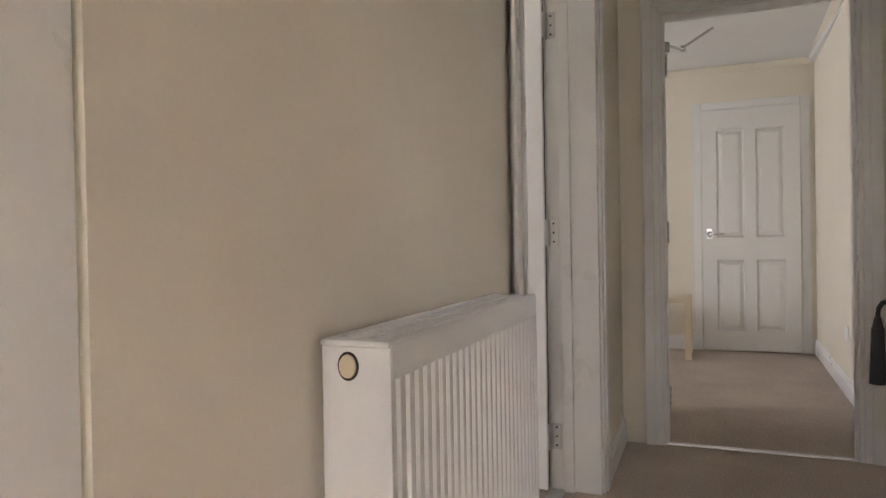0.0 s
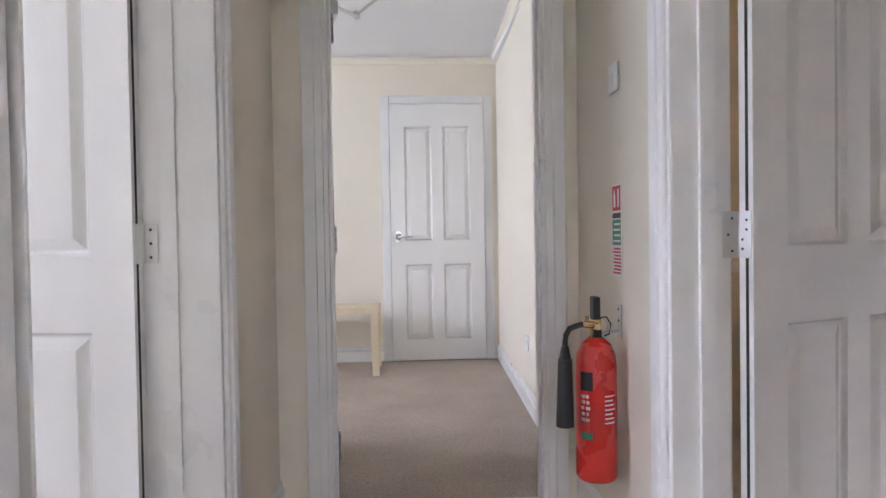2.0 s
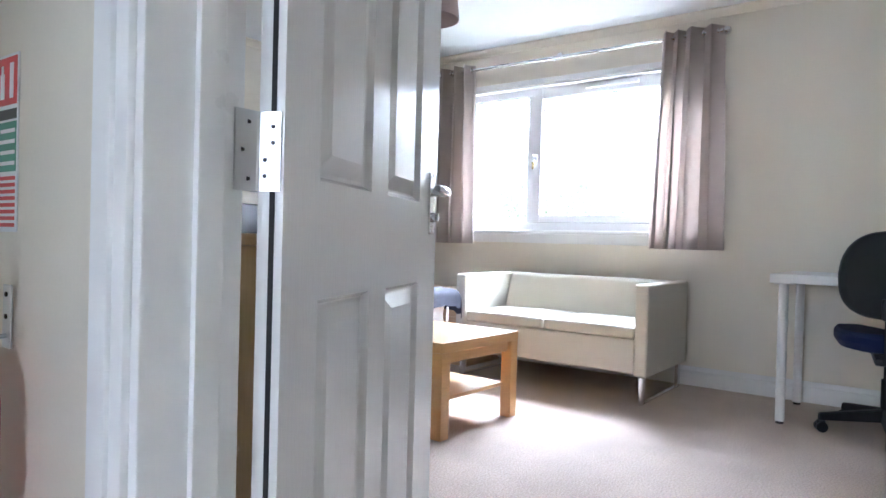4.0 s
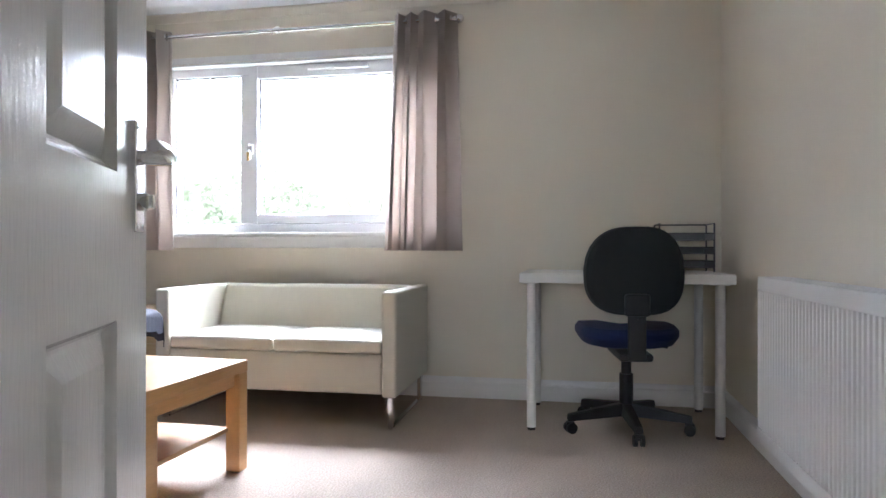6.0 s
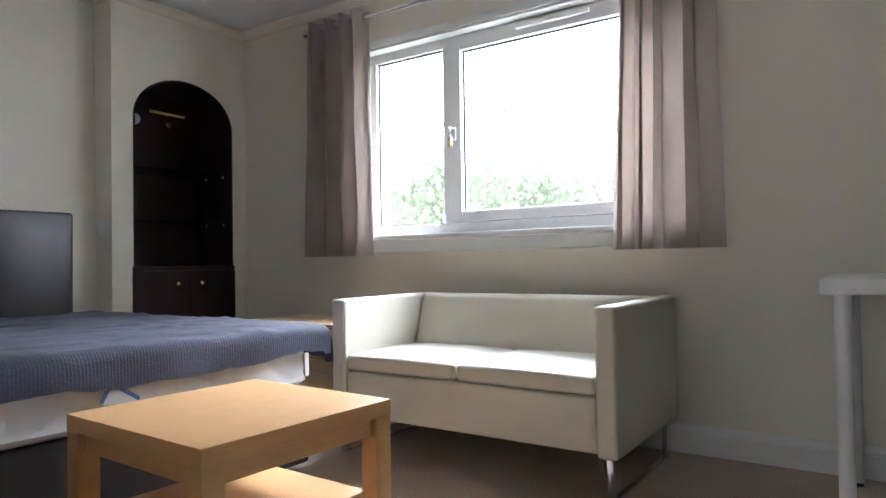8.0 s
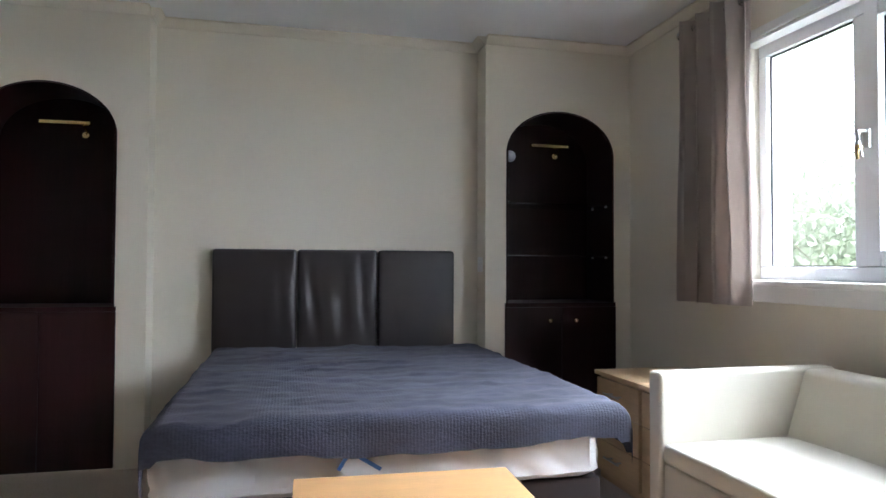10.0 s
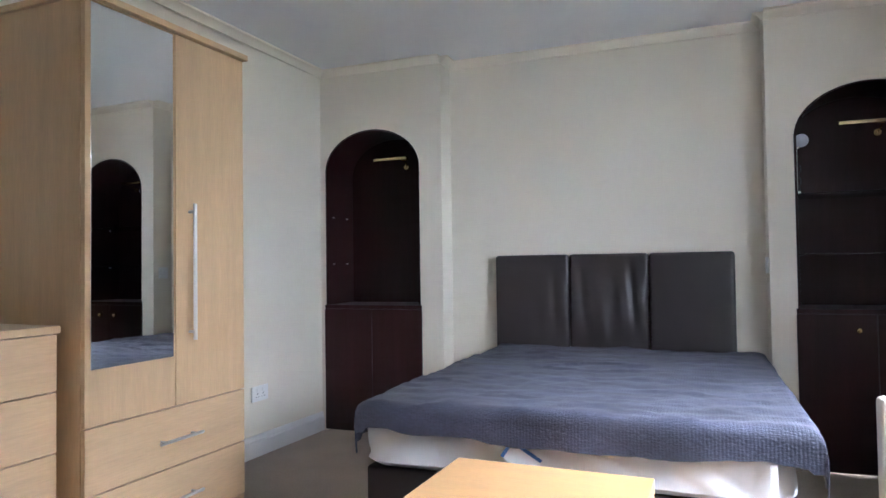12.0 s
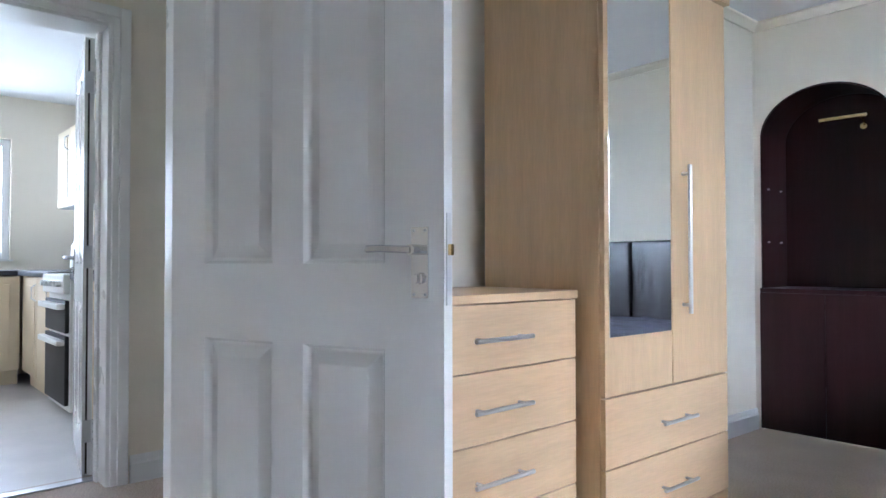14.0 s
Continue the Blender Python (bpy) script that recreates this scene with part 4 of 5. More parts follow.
def niche(at, half, spring, shelves, knobs, label):
    n = thing("niche_cupboard", (at, NY, 0), label, "display cupboard", "arched niche cupboards")
    dp, k = 0.36, 24
    arc = [(-half * math.cos(math.pi * i / k), spring + half * 0.76 * math.sin(math.pi * i / k)) for i in range(k + 1)]
    line = [(-half, 0.8)] + arc + [(half, 0.8)]
    b = B()
    o = [(b.verts.new((x, 0.0, z)), b.verts.new((x, dp, z))) for x, z in line]
    for p, q in zip(o, o[1:]):
        b.faces.new((p[0], q[0], q[1], p[1]))
    b.faces.new([p[1] for p in o])
    bmesh.ops.recalc_face_normals(b, faces=b.faces[:])
    bmesh.ops.solidify(b, geom=b.faces[:], thickness=0.004)
    part("lining", b, M_MAHOG, n, "dark mahogany-stained lining")
    b = B()
    rim = [(x * 1.0, z) for x, z in line]
    for (xa, za), (xb, zb) in zip(rim, rim[1:]):
        va = [b.verts.new(p) for p in ((xa, -0.004, za), (xb, -0.004, zb), (xb * 0.975, -0.004, zb - 0.009 * (zb > spring + 0.01)), (xa * 0.975, -0.004, za - 0.009 * (za > spring + 0.01)))]
        vb = [b.verts.new(v.co + Vector((0, 0.016, 0))) for v in va]
        for f in ((0, 1, 2, 3),):
            b.faces.new([va[i] for i in f]); b.faces.new([vb[i] for i in f[::-1]])
        for i in range(4):
            b.faces.new((va[i], va[(i + 1) % 4], vb[(i + 1) % 4], vb[i]))
    bmesh.ops.remove_doubles(b, verts=b.verts[:], dist=0.0005)
    part("edge_trim", b, M_MAHOG, n)
    for sx in (-1, 1):
        b = B(); bx(b, (min(sx * half, sx * (half - 0.012)), -0.006, 0.83), (max(sx * half, sx * (half - 0.012)), 0.012, spring + 0.02), 0.002); part("stile", b, M_MAHOG, n)
    b = B(); bx(b, (-half - 0.008, -0.010, 0.797), (half + 0.008, dp, 0.818), 0.001); part("counter", b, M_MAHOG, n)
    b = B(); bx(b, (-half - 0.006, -0.006, 0.01), (half + 0.006, -0.002, 0.797)); part("carcass", b, M_MAHOG, n)
    for x0, x1, kx in ((-half - 0.008, -0.0015, -0.045), (0.002, half + 0.008, 0.045)):
        b = B(); bx(b, (x0, -0.014, 0.012), (x1, 0.004, 0.792), 0.003); dd = part("door", b, M_MAHOG, n)
        if knobs:
            b = B(); cy(b, (kx * 1.8, -0.014, 0.715), (kx * 1.8, -0.026, 0.715), 0.006); bmesh.ops.create_uvsphere(b, u_segments=12, v_segments=8, radius=0.014, matrix=Matrix.Translation((kx * 1.8, -0.034, 0.715))); part("knob", b, M_BRASS, dd, "small brass knob")
    for z in shelves:
        b = B(); bx(b, (-half + 0.004, 0.03, z), (half - 0.004, dp - 0.01, z + 0.006), 0.001); g = part("glass_shelf", b, M_GLASS, n, "clear glass shelf")
    for sx in (-1, 1):
        for z in (1.085, 1.395):
            for y in (0.08, 0.26):
                b = B(); cy(b, (sx * half, y, z), (sx * (half - 0.016), y, z), 0.005, n=8); part("shelf_peg", b, M_STEEL, n)
    b = B(); bx(b, (-0.1, dp - 0.14, spring + 0.085), (0.15, dp - 0.1, spring + 0.107), 0.005); cy(b, (0.06, dp - 0.12, spring + 0.1), (0.06, dp - 0.005, spring + 0.12), 0.006, n=8); part("lamp_fitting", b, M_BRASS, n, "slim brass strip-light fitting")
    b = B(); cy(b, (0.1, dp - 0.03, spring + 0.05), (0.1, dp - 0.006, spring + 0.05), 0.018); tube(b, [(0.1, dp - 0.02, spring + 0.05), (0.11, dp - 0.05, spring + 0.07), (0.11, dp - 0.11, spring + 0.088)], 0.005); part("lamp_switch", b, M_BRASS, n)
    return n


niche(NICHES[0][0], NICHES[0][1], NICHES[0][2], (), False, "dark mahogany arched niche with a brass lamp and two cupboard doors")
niche(NICHES[1][0], NICHES[1][1], NICHES[1][2], (1.09, 1.40), True, "dark mahogany arched niche with glass shelves and brass-knobbed doors")

M_FROST = mat("frosted_globe", (0.5, 0.51, 0.56), 0.3, vary=0.03)
cl = thing("clip_lamp", (4.075, NY + 0.03, 1.406), "small frosted globe lamp with a loose black cable in the niche", "lamp")
b = B(); bmesh.ops.create_uvsphere(b, u_segments=20, v_segments=14, radius=0.034, matrix=Matrix.Translation((0.028, 0.03, 0.275))); part("globe", b, M_FROST, cl, "frosted globe")
b = B(); cy(b, (0.004, 0.03, 0.0), (0.004, 0.03, 0.25), 0.004, n=8); cy(b, (0.004, 0.03, 0.235), (0.02, 0.03, 0.25), 0.009, n=10); cy(b, (0.008, 0.03, 0.0), (0.008, 0.03, 0.012), 0.016, n=14); part("stem", b, M_CHROME, cl, "chrome stem")
b = B(); tube(b, [(0.008 + 0.014 * abs(math.sin(k * 0.55)), 0.03 + 0.006 * math.cos(k * 0.9), 0.16 - k * 0.011) for k in range(14)], 0.0022, 6); part("cable", b, M_BLACK, cl, "black cable")

# ---------------------------------------------------------------- desk, chair, trays
dk = thing("desk", (4.483, 1.987, 0), "white rectangular desk on four round white legs", "desk")
b = B(); bx(b, (-0.325, -0.485, 0.71), (0.325, 0.485, 0.755), 0.003); part("tabletop", b, M_DESK, dk)
for sx in (-1, 1):
    for sy in (-1, 1):
        x, y = sx * 0.262, sy * 0.43
        b = B(); cy(b, (x, y, 0.014), (x, y, 0.71), 0.0225, n=24); cy(b, (x, y, 0.704), (x, y, 0.7095), 0.045); lg = part("leg", b, M_DESK, dk)
        b = B(); cy(b, (x, y, 0), (x, y, 0.015), 0.019); part("foot", b, M_BLACK, lg)


def office_chair():
    c = thing("office_chair", (4.315, 1.967, 0), "black swivel office chair with a navy seat on five castors", "chair", rz=6)
    b = B(); cy(b, (0, 0, 0.07), (0, 0, 0.125), 0.035, 0.03); part("hub", b, M_BLACK, c)
    for k in range(5):
        a = radians(180 + 72 * k)
        d = Vector((math.cos(a), math.sin(a), 0))
        s = Vector((-d.y, d.x, 0))
        b = B()
        r0, r1 = d * 0.02, d * 0.30
        vs = []
        for p, w, z0, z1 in ((r0, 0.032, 0.07, 0.13), (r1, 0.021, 0.058, 0.09)):
            vs.append([b.verts.new(p + s * q + Vector((0, 0, z))) for q, z in ((-w, z0), (w, z0), (w * 0.7, z1), (-w * 0.7, z1))])
        for i in range(4):
            b.faces.new((vs[0][i], vs[0][(i + 1) % 4], vs[1][(i + 1) % 4], vs[1][i]))
        b.faces.new(vs[0][::-1]); b.faces.new(vs[1])
        bmesh.ops.bevel(b, geom=b.edges[:], offset=0.004, segments=2, affect="EDGES")
        lg = part("base_arm", b, M_BLACK, c)
        b = B()
        cc = d * 0.29
        for q in (-0.016, 0.016):
            cy(b, cc + s * (q - 0.008) + Vector((0, 0, 0.026)), cc + s * (q + 0.008) + Vector((0, 0, 0.026)), 0.026, n=20)
        cy(b, cc + Vector((0, 0, 0.03)), cc + Vector((0, 0, 0.066)), 0.012)
        bx(b, cc + Vector((-0.02, -0.02, 0.038)), cc + Vector((0.02, 0.02, 0.058)), 0.008)
        part("castor", b, M_BLACK, lg, "black twin-wheel castor")
    b = B(); cy(b, (0, 0, 0.12), (0, 0, 0.27), 0.033); cy(b, (0, 0, 0.27), (0, 0, 0.39), 0.024); part("gas_column", b, M_BLACK, c)
    b = B(); bx(b, (-0.1, -0.07, 0.375), (0.1, 0.07, 0.415), 0.012); tube(b, [(0.02, -0.06, 0.395), (0.02, -0.17, 0.4), (0.02, -0.2, 0.395)], 0.007); part("mechanism", b, M_BLACK, c)
    b = B()
    n, m = 20, 6
    rings = []
    for j, (f, z) in enumerate(((0.72, 0.405), (0.9, 0.415), (1.0, 0.45), (1.0, 0.478), (0.93, 0.498), (0.6, 0.505))):
        ring = []
        for i in range(40):
            a = 2 * math.pi * i / 40
            ca, sa = math.cos(a), math.sin(a)
            e = 0.55
            x, y = 0.215 * f * math.copysign(abs(ca) ** e, ca), 0.235 * f * math.copysign(abs(sa) ** e, sa)
            ring.append(b.verts.new((x + 0.03, y, z - 0.02 * max(0, ca) * (x > 0.12) + 0.012 * abs(sa) ** 2)))
        rings.append(ring)
    for p, q in zip(rings, rings[1:]):
        for i in range(40):
            b.faces.new((p[i], p[(i + 1) % 40], q[(i + 1) % 40], q[i]))
    b.faces.new(rings[0][::-1]); b.faces.new(rings[-1])
    part("seat", b, M_BLUEFAB, c, "navy fabric seat cushion")
    b = B()
    tube(b, [(-0.06, 0, 0.4), (-0.2, 0, 0.4), (-0.245, 0, 0.44), (-0.25, 0, 0.56), (-0.245, 0, 0.66)], 0.014)
    bx(b, (-0.262, -0.04, 0.37), (-0.238, 0.04, 0.6), 0.008); bx(b, (-0.275, -0.055, 0.57), (-0.235, 0.055, 0.67), 0.012); bx(b, (-0.25, -0.075, 0.365), (0.1, 0.075, 0.4), 0.012)
    part("back_stem", b, M_BLACK, c)
    b = B()
    rings = []
    for f, dx in ((0.86, -0.03), (0.97, -0.022), (1.0, -0.005), (1.0, 0.02), (0.95, 0.04), (0.6, 0.052)):
        ring = []
        for i in range(48):
            a = 2 * math.pi * i / 48
            ca, sa = math.cos(a), math.sin(a)
            e = 0.62
            y, z = 0.226 * f * math.copysign(abs(ca) ** e, ca), 0.2 * f * math.copysign(abs(sa) ** e, sa)
            y *= 1.0 - 0.2 * (z / 0.2) ** 1.5 if z > 0 else 1.0 - 0.06 * (z / 0.2) ** 2
            bow = 0.05 * (y / 0.235) ** 2
            ring.append(b.verts.new((-0.225 + dx + bow - 0.05 * max(0, z), y, 0.772 + z)))
        rings.append(ring)
    for p, q in zip(rings, rings[1:]):
        for i in range(48):
            b.faces.new((p[i], p[(i + 1) % 48], q[(i + 1) % 48], q[i]))
    b.faces.new(rings[0][::-1]); b.faces.new(rings[-1])
    part("backrest", b, M_DARKFAB, c, "rounded charcoal backrest")
    return c


office_chair()

M_TRAY = mat("dark_wire_steel", (0.16, 0.16, 0.17), 0.4, metal=0.8, vary=0.1)
ft = thing("letter_tray", (4.62, 1.655, 0.755), "stacked grey wire letter tray on the desk", "letter tray")
for k in range(3):
    z = 0.02 + k * 0.07
    b = B()
    loop = [(-0.12, -0.13, z + 0.035), (0.12, -0.13, z + 0.035), (0.12, 0.13, z + 0.035), (-0.12, 0.13, z + 0.035), (-0.12, -0.13, z + 0.035)]
    tube(b, loop, 0.004, 6)
    bx(b, (-0.118, -0.128, z), (0.118, 0.128, z + 0.003)); bx(b, (0.114, -0.128, z), (0.118, 0.128, z + 0.034)); bx(b, (-0.118, -0.13, z), (0.118, -0.127, z + 0.034)); bx(b, (-0.118, 0.127, z), (0.118, 0.13, z + 0.034))
    part("tray", b, M_TRAY, ft, "grey mesh tray")
b = B()
for y in (-0.132, 0.132):
    tube(b, [(0.1, y, 0), (0.1, y, 0.245), (-0.1, y, 0.245), (-0.1, y, 0)], 0.0045, 6)
tube(b, [(0.1, -0.132, 0.245), (0.1, 0.132, 0.245)], 0.0045, 6)
part("wire_frame", b, M_TRAY, ft)

# ---------------------------------------------------------------- radiators


def radiator(name, at, rz, length, h, z0, label, valve):
    """A double-panel convector: y = 0 is the wall, the front looks to -y."""
    r = thing(name, at, label, "radiator", rz=rz)
    d0, d1 = -0.02, -0.125
    b = B()
    n = int(length / 0.03)
    prof = [(length * i / (n * 8), 0.0055 * max(0.0, math.cos(2 * math.pi * i / 8)) ** 0.6) for i in range(n * 8 + 1)]
    lo = [b.verts.new((x, d1 + 0.006 - y, z0 + 0.045)) for x, y in prof]
    hi = [b.verts.new((x, d1 + 0.006 - y, z0 + h - 0.045)) for x, y in prof]
    for i in range(len(prof) - 1):
        b.faces.new((lo[i], lo[i + 1], hi[i + 1], hi[i]))
    bx(b, (0, d1, z0), (length, d1 + 0.012, z0 + 0.05), 0.004); bx(b, (0, d1, z0 + h - 0.05), (length, d1 + 0.012, z0 + h), 0.004)
    part("front_panel", b, M_RAD, r)
    b = B(); bx(b, (0, d0 - 0.012, z0), (length, d0, z0 + h - 0.01), 0.004); part("back_panel", b, M_RAD, r)
    b = B()
    for y0, y1 in ((d1 + 0.002, d1 + 0.016), (d0 - 0.013, d0 + 0.001), ((d0 + d1) / 2 - 0.004, (d0 + d1) / 2 + 0.004)):
        bx(b, (-0.0045, y0, z0 + h - 0.006), (length + 0.0045, y1, z0 + h + 0.003), 0.003)
    for k in range(int(length / 0.02)):
        x = 0.006 + k * 0.02
        bx(b, (x, d1 + 0.01, z0 + h - 0.005), (x + 0.008, d0 - 0.008, z0 + h + 0.0005))
    bx(b, (-0.0045, d1 + 0.002, z0 + h - 0.006), (0.02, d0 + 0.001, z0 + h + 0.003), 0.003)
    part("top_grille", b, M_RAD, r, "white slotted top grille")
    for x in (-0.002, length - 0.002):
        b = B(); bx(b, (x, d1 + 0.001, z0 + 0.01), (x + 0.004, d0 - 0.001, z0 + h - 0.006), 0.0015); sp = part("side_panel", b, M_RAD, r)
    if valve:
        tall = Matrix.Translation((0, -0.062, z0 + h - 0.032)) @ Matrix.Diagonal((1, 1, 1.25, 1))
        b = cy(B(), (-0.0042, 0, 0), (-0.0025, 0, 0), 0.0155, n=28); b.transform(tall)
        rg = part("blanking_ring", b, M_DARKGAP, r, "dark rubber ring on the end panel")
        b = cy(B(), (-0.007, 0, 0), (-0.004, 0, 0), 0.0122, 0.0128, n=28); b.transform(tall); part("end_plug", b, M_PALEWOOD, rg, "beige plastic plug")
    for x in (0.06, length - 0.06):
        b = B(); bx(b, (x - 0.015, d0, z0 + 0.1), (x + 0.015, -0.001, z0 + h - 0.1), 0.003); part("wall_bracket", b, M_RAD, r)
    b = B(); tube(b, [(length - 0.02 if not valve else 0.03, -0.08, z0 + 0.01), (length + 0.03 if not valve else 0.0, -0.08, 0.11), (length + 0.03 if not valve else 0.0, -0.08, 0.0)], 0.0075); part("pipe", b, M_WHITEP, r)
    b = B(); cy(b, (length + 0.03 if not valve else 0.0, -0.08, 0.06), (length + 0.03 if not valve else 0.0, -0.08, 0.12), 0.017); part("valve", b, M_WHITEP, r)
    return r


radiator("radiator", (HXN, 0.978, 0), 90, 0.79, 0.685, 0.152, "white double-panel radiator on the hall wall", True)
radiator("radiator", (3.66, BY0, 0), 180, 1.3, 0.61, 0.155, "long white double-panel radiator on the bedroom wall", False)

# ---------------------------------------------------------------- fire extinguisher, sign, switches
fe = thing("fire_extinguisher", (0.865, 2.955, 0.278), "red carbon-dioxide fire extinguisher hung on the hall wall", "fire extinguisher")
b = B(); lathe(b, (0, 0, 0), [(0.055, 0.0), (0.061, 0.01), (0.061, 0.34), (0.057, 0.37), (0.044, 0.4), (0.026, 0.415), (0.02, 0.42)], 32); part("cylinder", b, M_RED, fe)
b = B(); cy(b, (0, 0, 0.42), (0, 0, 0.455), 0.017); bx(b, (-0.016, -0.012, 0.45), (0.016, 0.012, 0.475), 0.004); cy(b, (0, 0, 0.457), (-0.01, -0.06, 0.457), 0.009); part("valve_body", b, M_BRASS, fe)
b = B(); bx(b, (-0.011, -0.02, 0.472), (0.011, 0.022, 0.54), 0.004); bx(b, (-0.012, -0.03, 0.42), (0.012, 0.0, 0.445), 0.004); part("squeeze_grip", b, M_BLACK, fe)
b = B(); tube(b, [(-0.01, -0.01, 0.457), (-0.05, -0.02, 0.46), (-0.085, -0.03, 0.45), (-0.098, -0.035, 0.43), (-0.1, -0.035, 0.41), (-0.1, -0.033, 0.39)], 0.0085, 10); part("hose", b, M_BLACK, fe)
b = B(); cy(b, (-0.1, -0.033, 0.362), (-0.102, -0.03, 0.165), 0.02, 0.026, n=24); cy(b, (-0.1, -0.033, 0.4), (-0.1, -0.033, 0.362), 0.011, 0.018); part("discharge_horn", b, M_BLACK, fe)
b = B(); tube(b, [(0.0, 0.02, 0.46), (0.03, 0.03, 0.48), (0.045, 0.02, 0.45), (0.03, 0.01, 0.41), (0.05, 0.0, 0.39)], 0.0015, 6); part("safety_pin", b, M_STEEL, fe)
b = B(); cy(b, (-0.012, -0.012, 0.457), (-0.045, -0.018, 0.46), 0.011, 0.009, n=14); cy(b, (-0.03, -0.015, 0.455), (-0.03, -0.015, 0.485), 0.006, n=10); part("hose_union", b, M_BRASS, fe, "brass hose union")
b = B(); tube(b, [(0.012, 0.0, 0.475), (0.035, 0.004, 0.478), (0.05, 0.01, 0.455), (0.045, 0.012, 0.425), (0.03, 0.012, 0.42)], 0.0025, 6); part("pin_cord", b, M_BLACK, fe)


def wrap(parent, name, r, a0, a1, z0, z1, material, n=12):
    """A label bent round the cylinder."""
    b = B()
    g = [[b.verts.new((r * math.cos(radians(a0 + (a1 - a0) * i / n)), r * math.sin(radians(a0 + (a1 - a0) * i / n)), z)) for z in (z0, z1)] for i in range(n + 1)]
    for p, q in zip(g, g[1:]):
        b.faces.new((p[0], q[0], q[1], p[1]))
    return part(name, b, material, parent)


FX = -100
wrap(fe, "label_panel", 0.0615, FX - 52, FX - 14, 0.27, 0.325, M_SIGNBLACK)
for k, (a0, a1) in enumerate(((-50, -36), (-34, -22))):
    for j in range(5):
        wrap(fe, "label_print", 0.0616, FX + a0 + 2 * (j % 2), FX + a1 - 2 * ((j + k) % 3), 0.18 + j * 0.017, 0.19 + j * 0.017, M_PAPERW)
for j in range(7):
    wrap(fe, "label_print", 0.0616, FX + 18, FX + 52 - 4 * (j % 3), 0.175 + j * 0.013, 0.179 + j * 0.013, M_PAPERW)
wrap(fe, "label_panel", 0.0616, FX - 50, FX - 16, 0.128, 0.148, M_SIGNGREEN)
br = thing("extinguisher_bracket", (HX1, 2.985, 0), "small steel wall bracket behind the extinguisher", "wall bracket")
b = B(); bx(b, (-0.004, -0.015, 0.69), (-0.0005, 0.015, 0.79), 0.001); tube(b, [(-0.003, 0, 0.71), (-0.05, 0.0, 0.705), (-0.07, 0.0, 0.7)], 0.004); part("hook_plate", b, M_STEEL, br)
b = B(); cy(b, (-0.006, 0, 0.775), (-0.003, 0, 0.775), 0.004, n=8); cy(b, (-0.006, 0, 0.74), (-0.003, 0, 0.74), 0.004, n=8); part("screws", b, M_DARKGAP, br)

sg = thing("safety_sign", (HX1, 3.0, -0.022), "tall white safety sign with red, black and green panels", "sign")
b = B(); bx(b, (-0.003, -0.042, 0.895), (-0.0003, 0.042, 1.175), 0.0008); part("board", b, M_PAPERW, sg)
for z0, z1, mm in ((1.095, 1.17, M_SIGNRED), (1.072, 1.088, M_SIGNBLACK), (0.99, 1.068, M_SIGNGREEN)):
    b = B(); bx(b, (-0.0036, -0.038, z0), (-0.0029, 0.038, z1)); part("colour_panel", b, mm, sg)
for k in range(8):
    b = B(); bx(b, (-0.0036, -0.036, 0.903 + k * 0.0105), (-0.0029, 0.036 - 0.006 * (k % 3), 0.909 + k * 0.0105)); part("text_bar", b, M_SIGNRED, sg)
b = B(); bx(b, (-0.0042, 0.008, 1.105), (-0.0035, 0.024, 1.145), 0.0002); bx(b, (-0.0042, 0.012, 1.145), (-0.0035, 0.02, 1.158)); bx(b, (-0.0042, -0.026, 1.105), (-0.0035, -0.012, 1.16)); part("pictogram", b, M_PAPERW, sg)
for k in range(4):
    b = B(); bx(b, (-0.0042, -0.034, 1.0 + k * 0.017), (-0.0035, 0.03 - 0.01 * (k % 2), 1.006 + k * 0.017)); part("text_bar", b, M_PAPERW, sg)


def switch_plate(name, at, rz, w, label, rockers=1, h=0.086):
    s = thing(name, at, label, "switch" if rockers == 1 else "socket", rz=rz)
    b = B(); bx(b, (-w / 2, -0.009, -h / 2), (w / 2, -0.0003, h / 2), 0.003); part("plate", b, M_WHITEP, s)
    for k in range(rockers):
        x = (k - (rockers - 1) / 2) * 0.05
        b = B(); bx(b, (x - 0.008, -0.013, 0.008 if rockers > 1 else -0.014), (x + 0.008, -0.008, 0.03 if rockers > 1 else 0.014), 0.002); part("rocker", b, M_WHITEP, s)
        if rockers > 1:
            b = B(); bx(b, (x - 0.003, -0.0096, -0.005), (x + 0.003, -0.0088, 0.003)); bx(b, (x - 0.014, -0.0096, -0.02), (x - 0.008, -0.0088, -0.016)); bx(b, (x + 0.008, -0.0096, -0.02), (x + 0.014, -0.0088, -0.016)); part("pin_holes", b, M_DARKGAP, s)
    return s


switch_plate("light_switch", (HX1, 3.01, 1.475), -90, 0.086, "white light switch on the hall wall", 1, 0.086)
switch_plate("wall_socket", (1.252, 5.215, 0.354), 90, 0.146, "white double socket above the skirting", 2)
switch_plate("wall_socket", (3.935, 5.95, 1.04), -90, 0.086, "white single socket on the alcove's side", 1)
switch_plate("wall_socket", (1.0, 4.80, 0.378), -90, 0.086, "white socket in the end room", 1)
switch_plate("wall_socket", (BX1, 1.98, 0.37), -90, 0.146, "white double socket under the desk", 2)

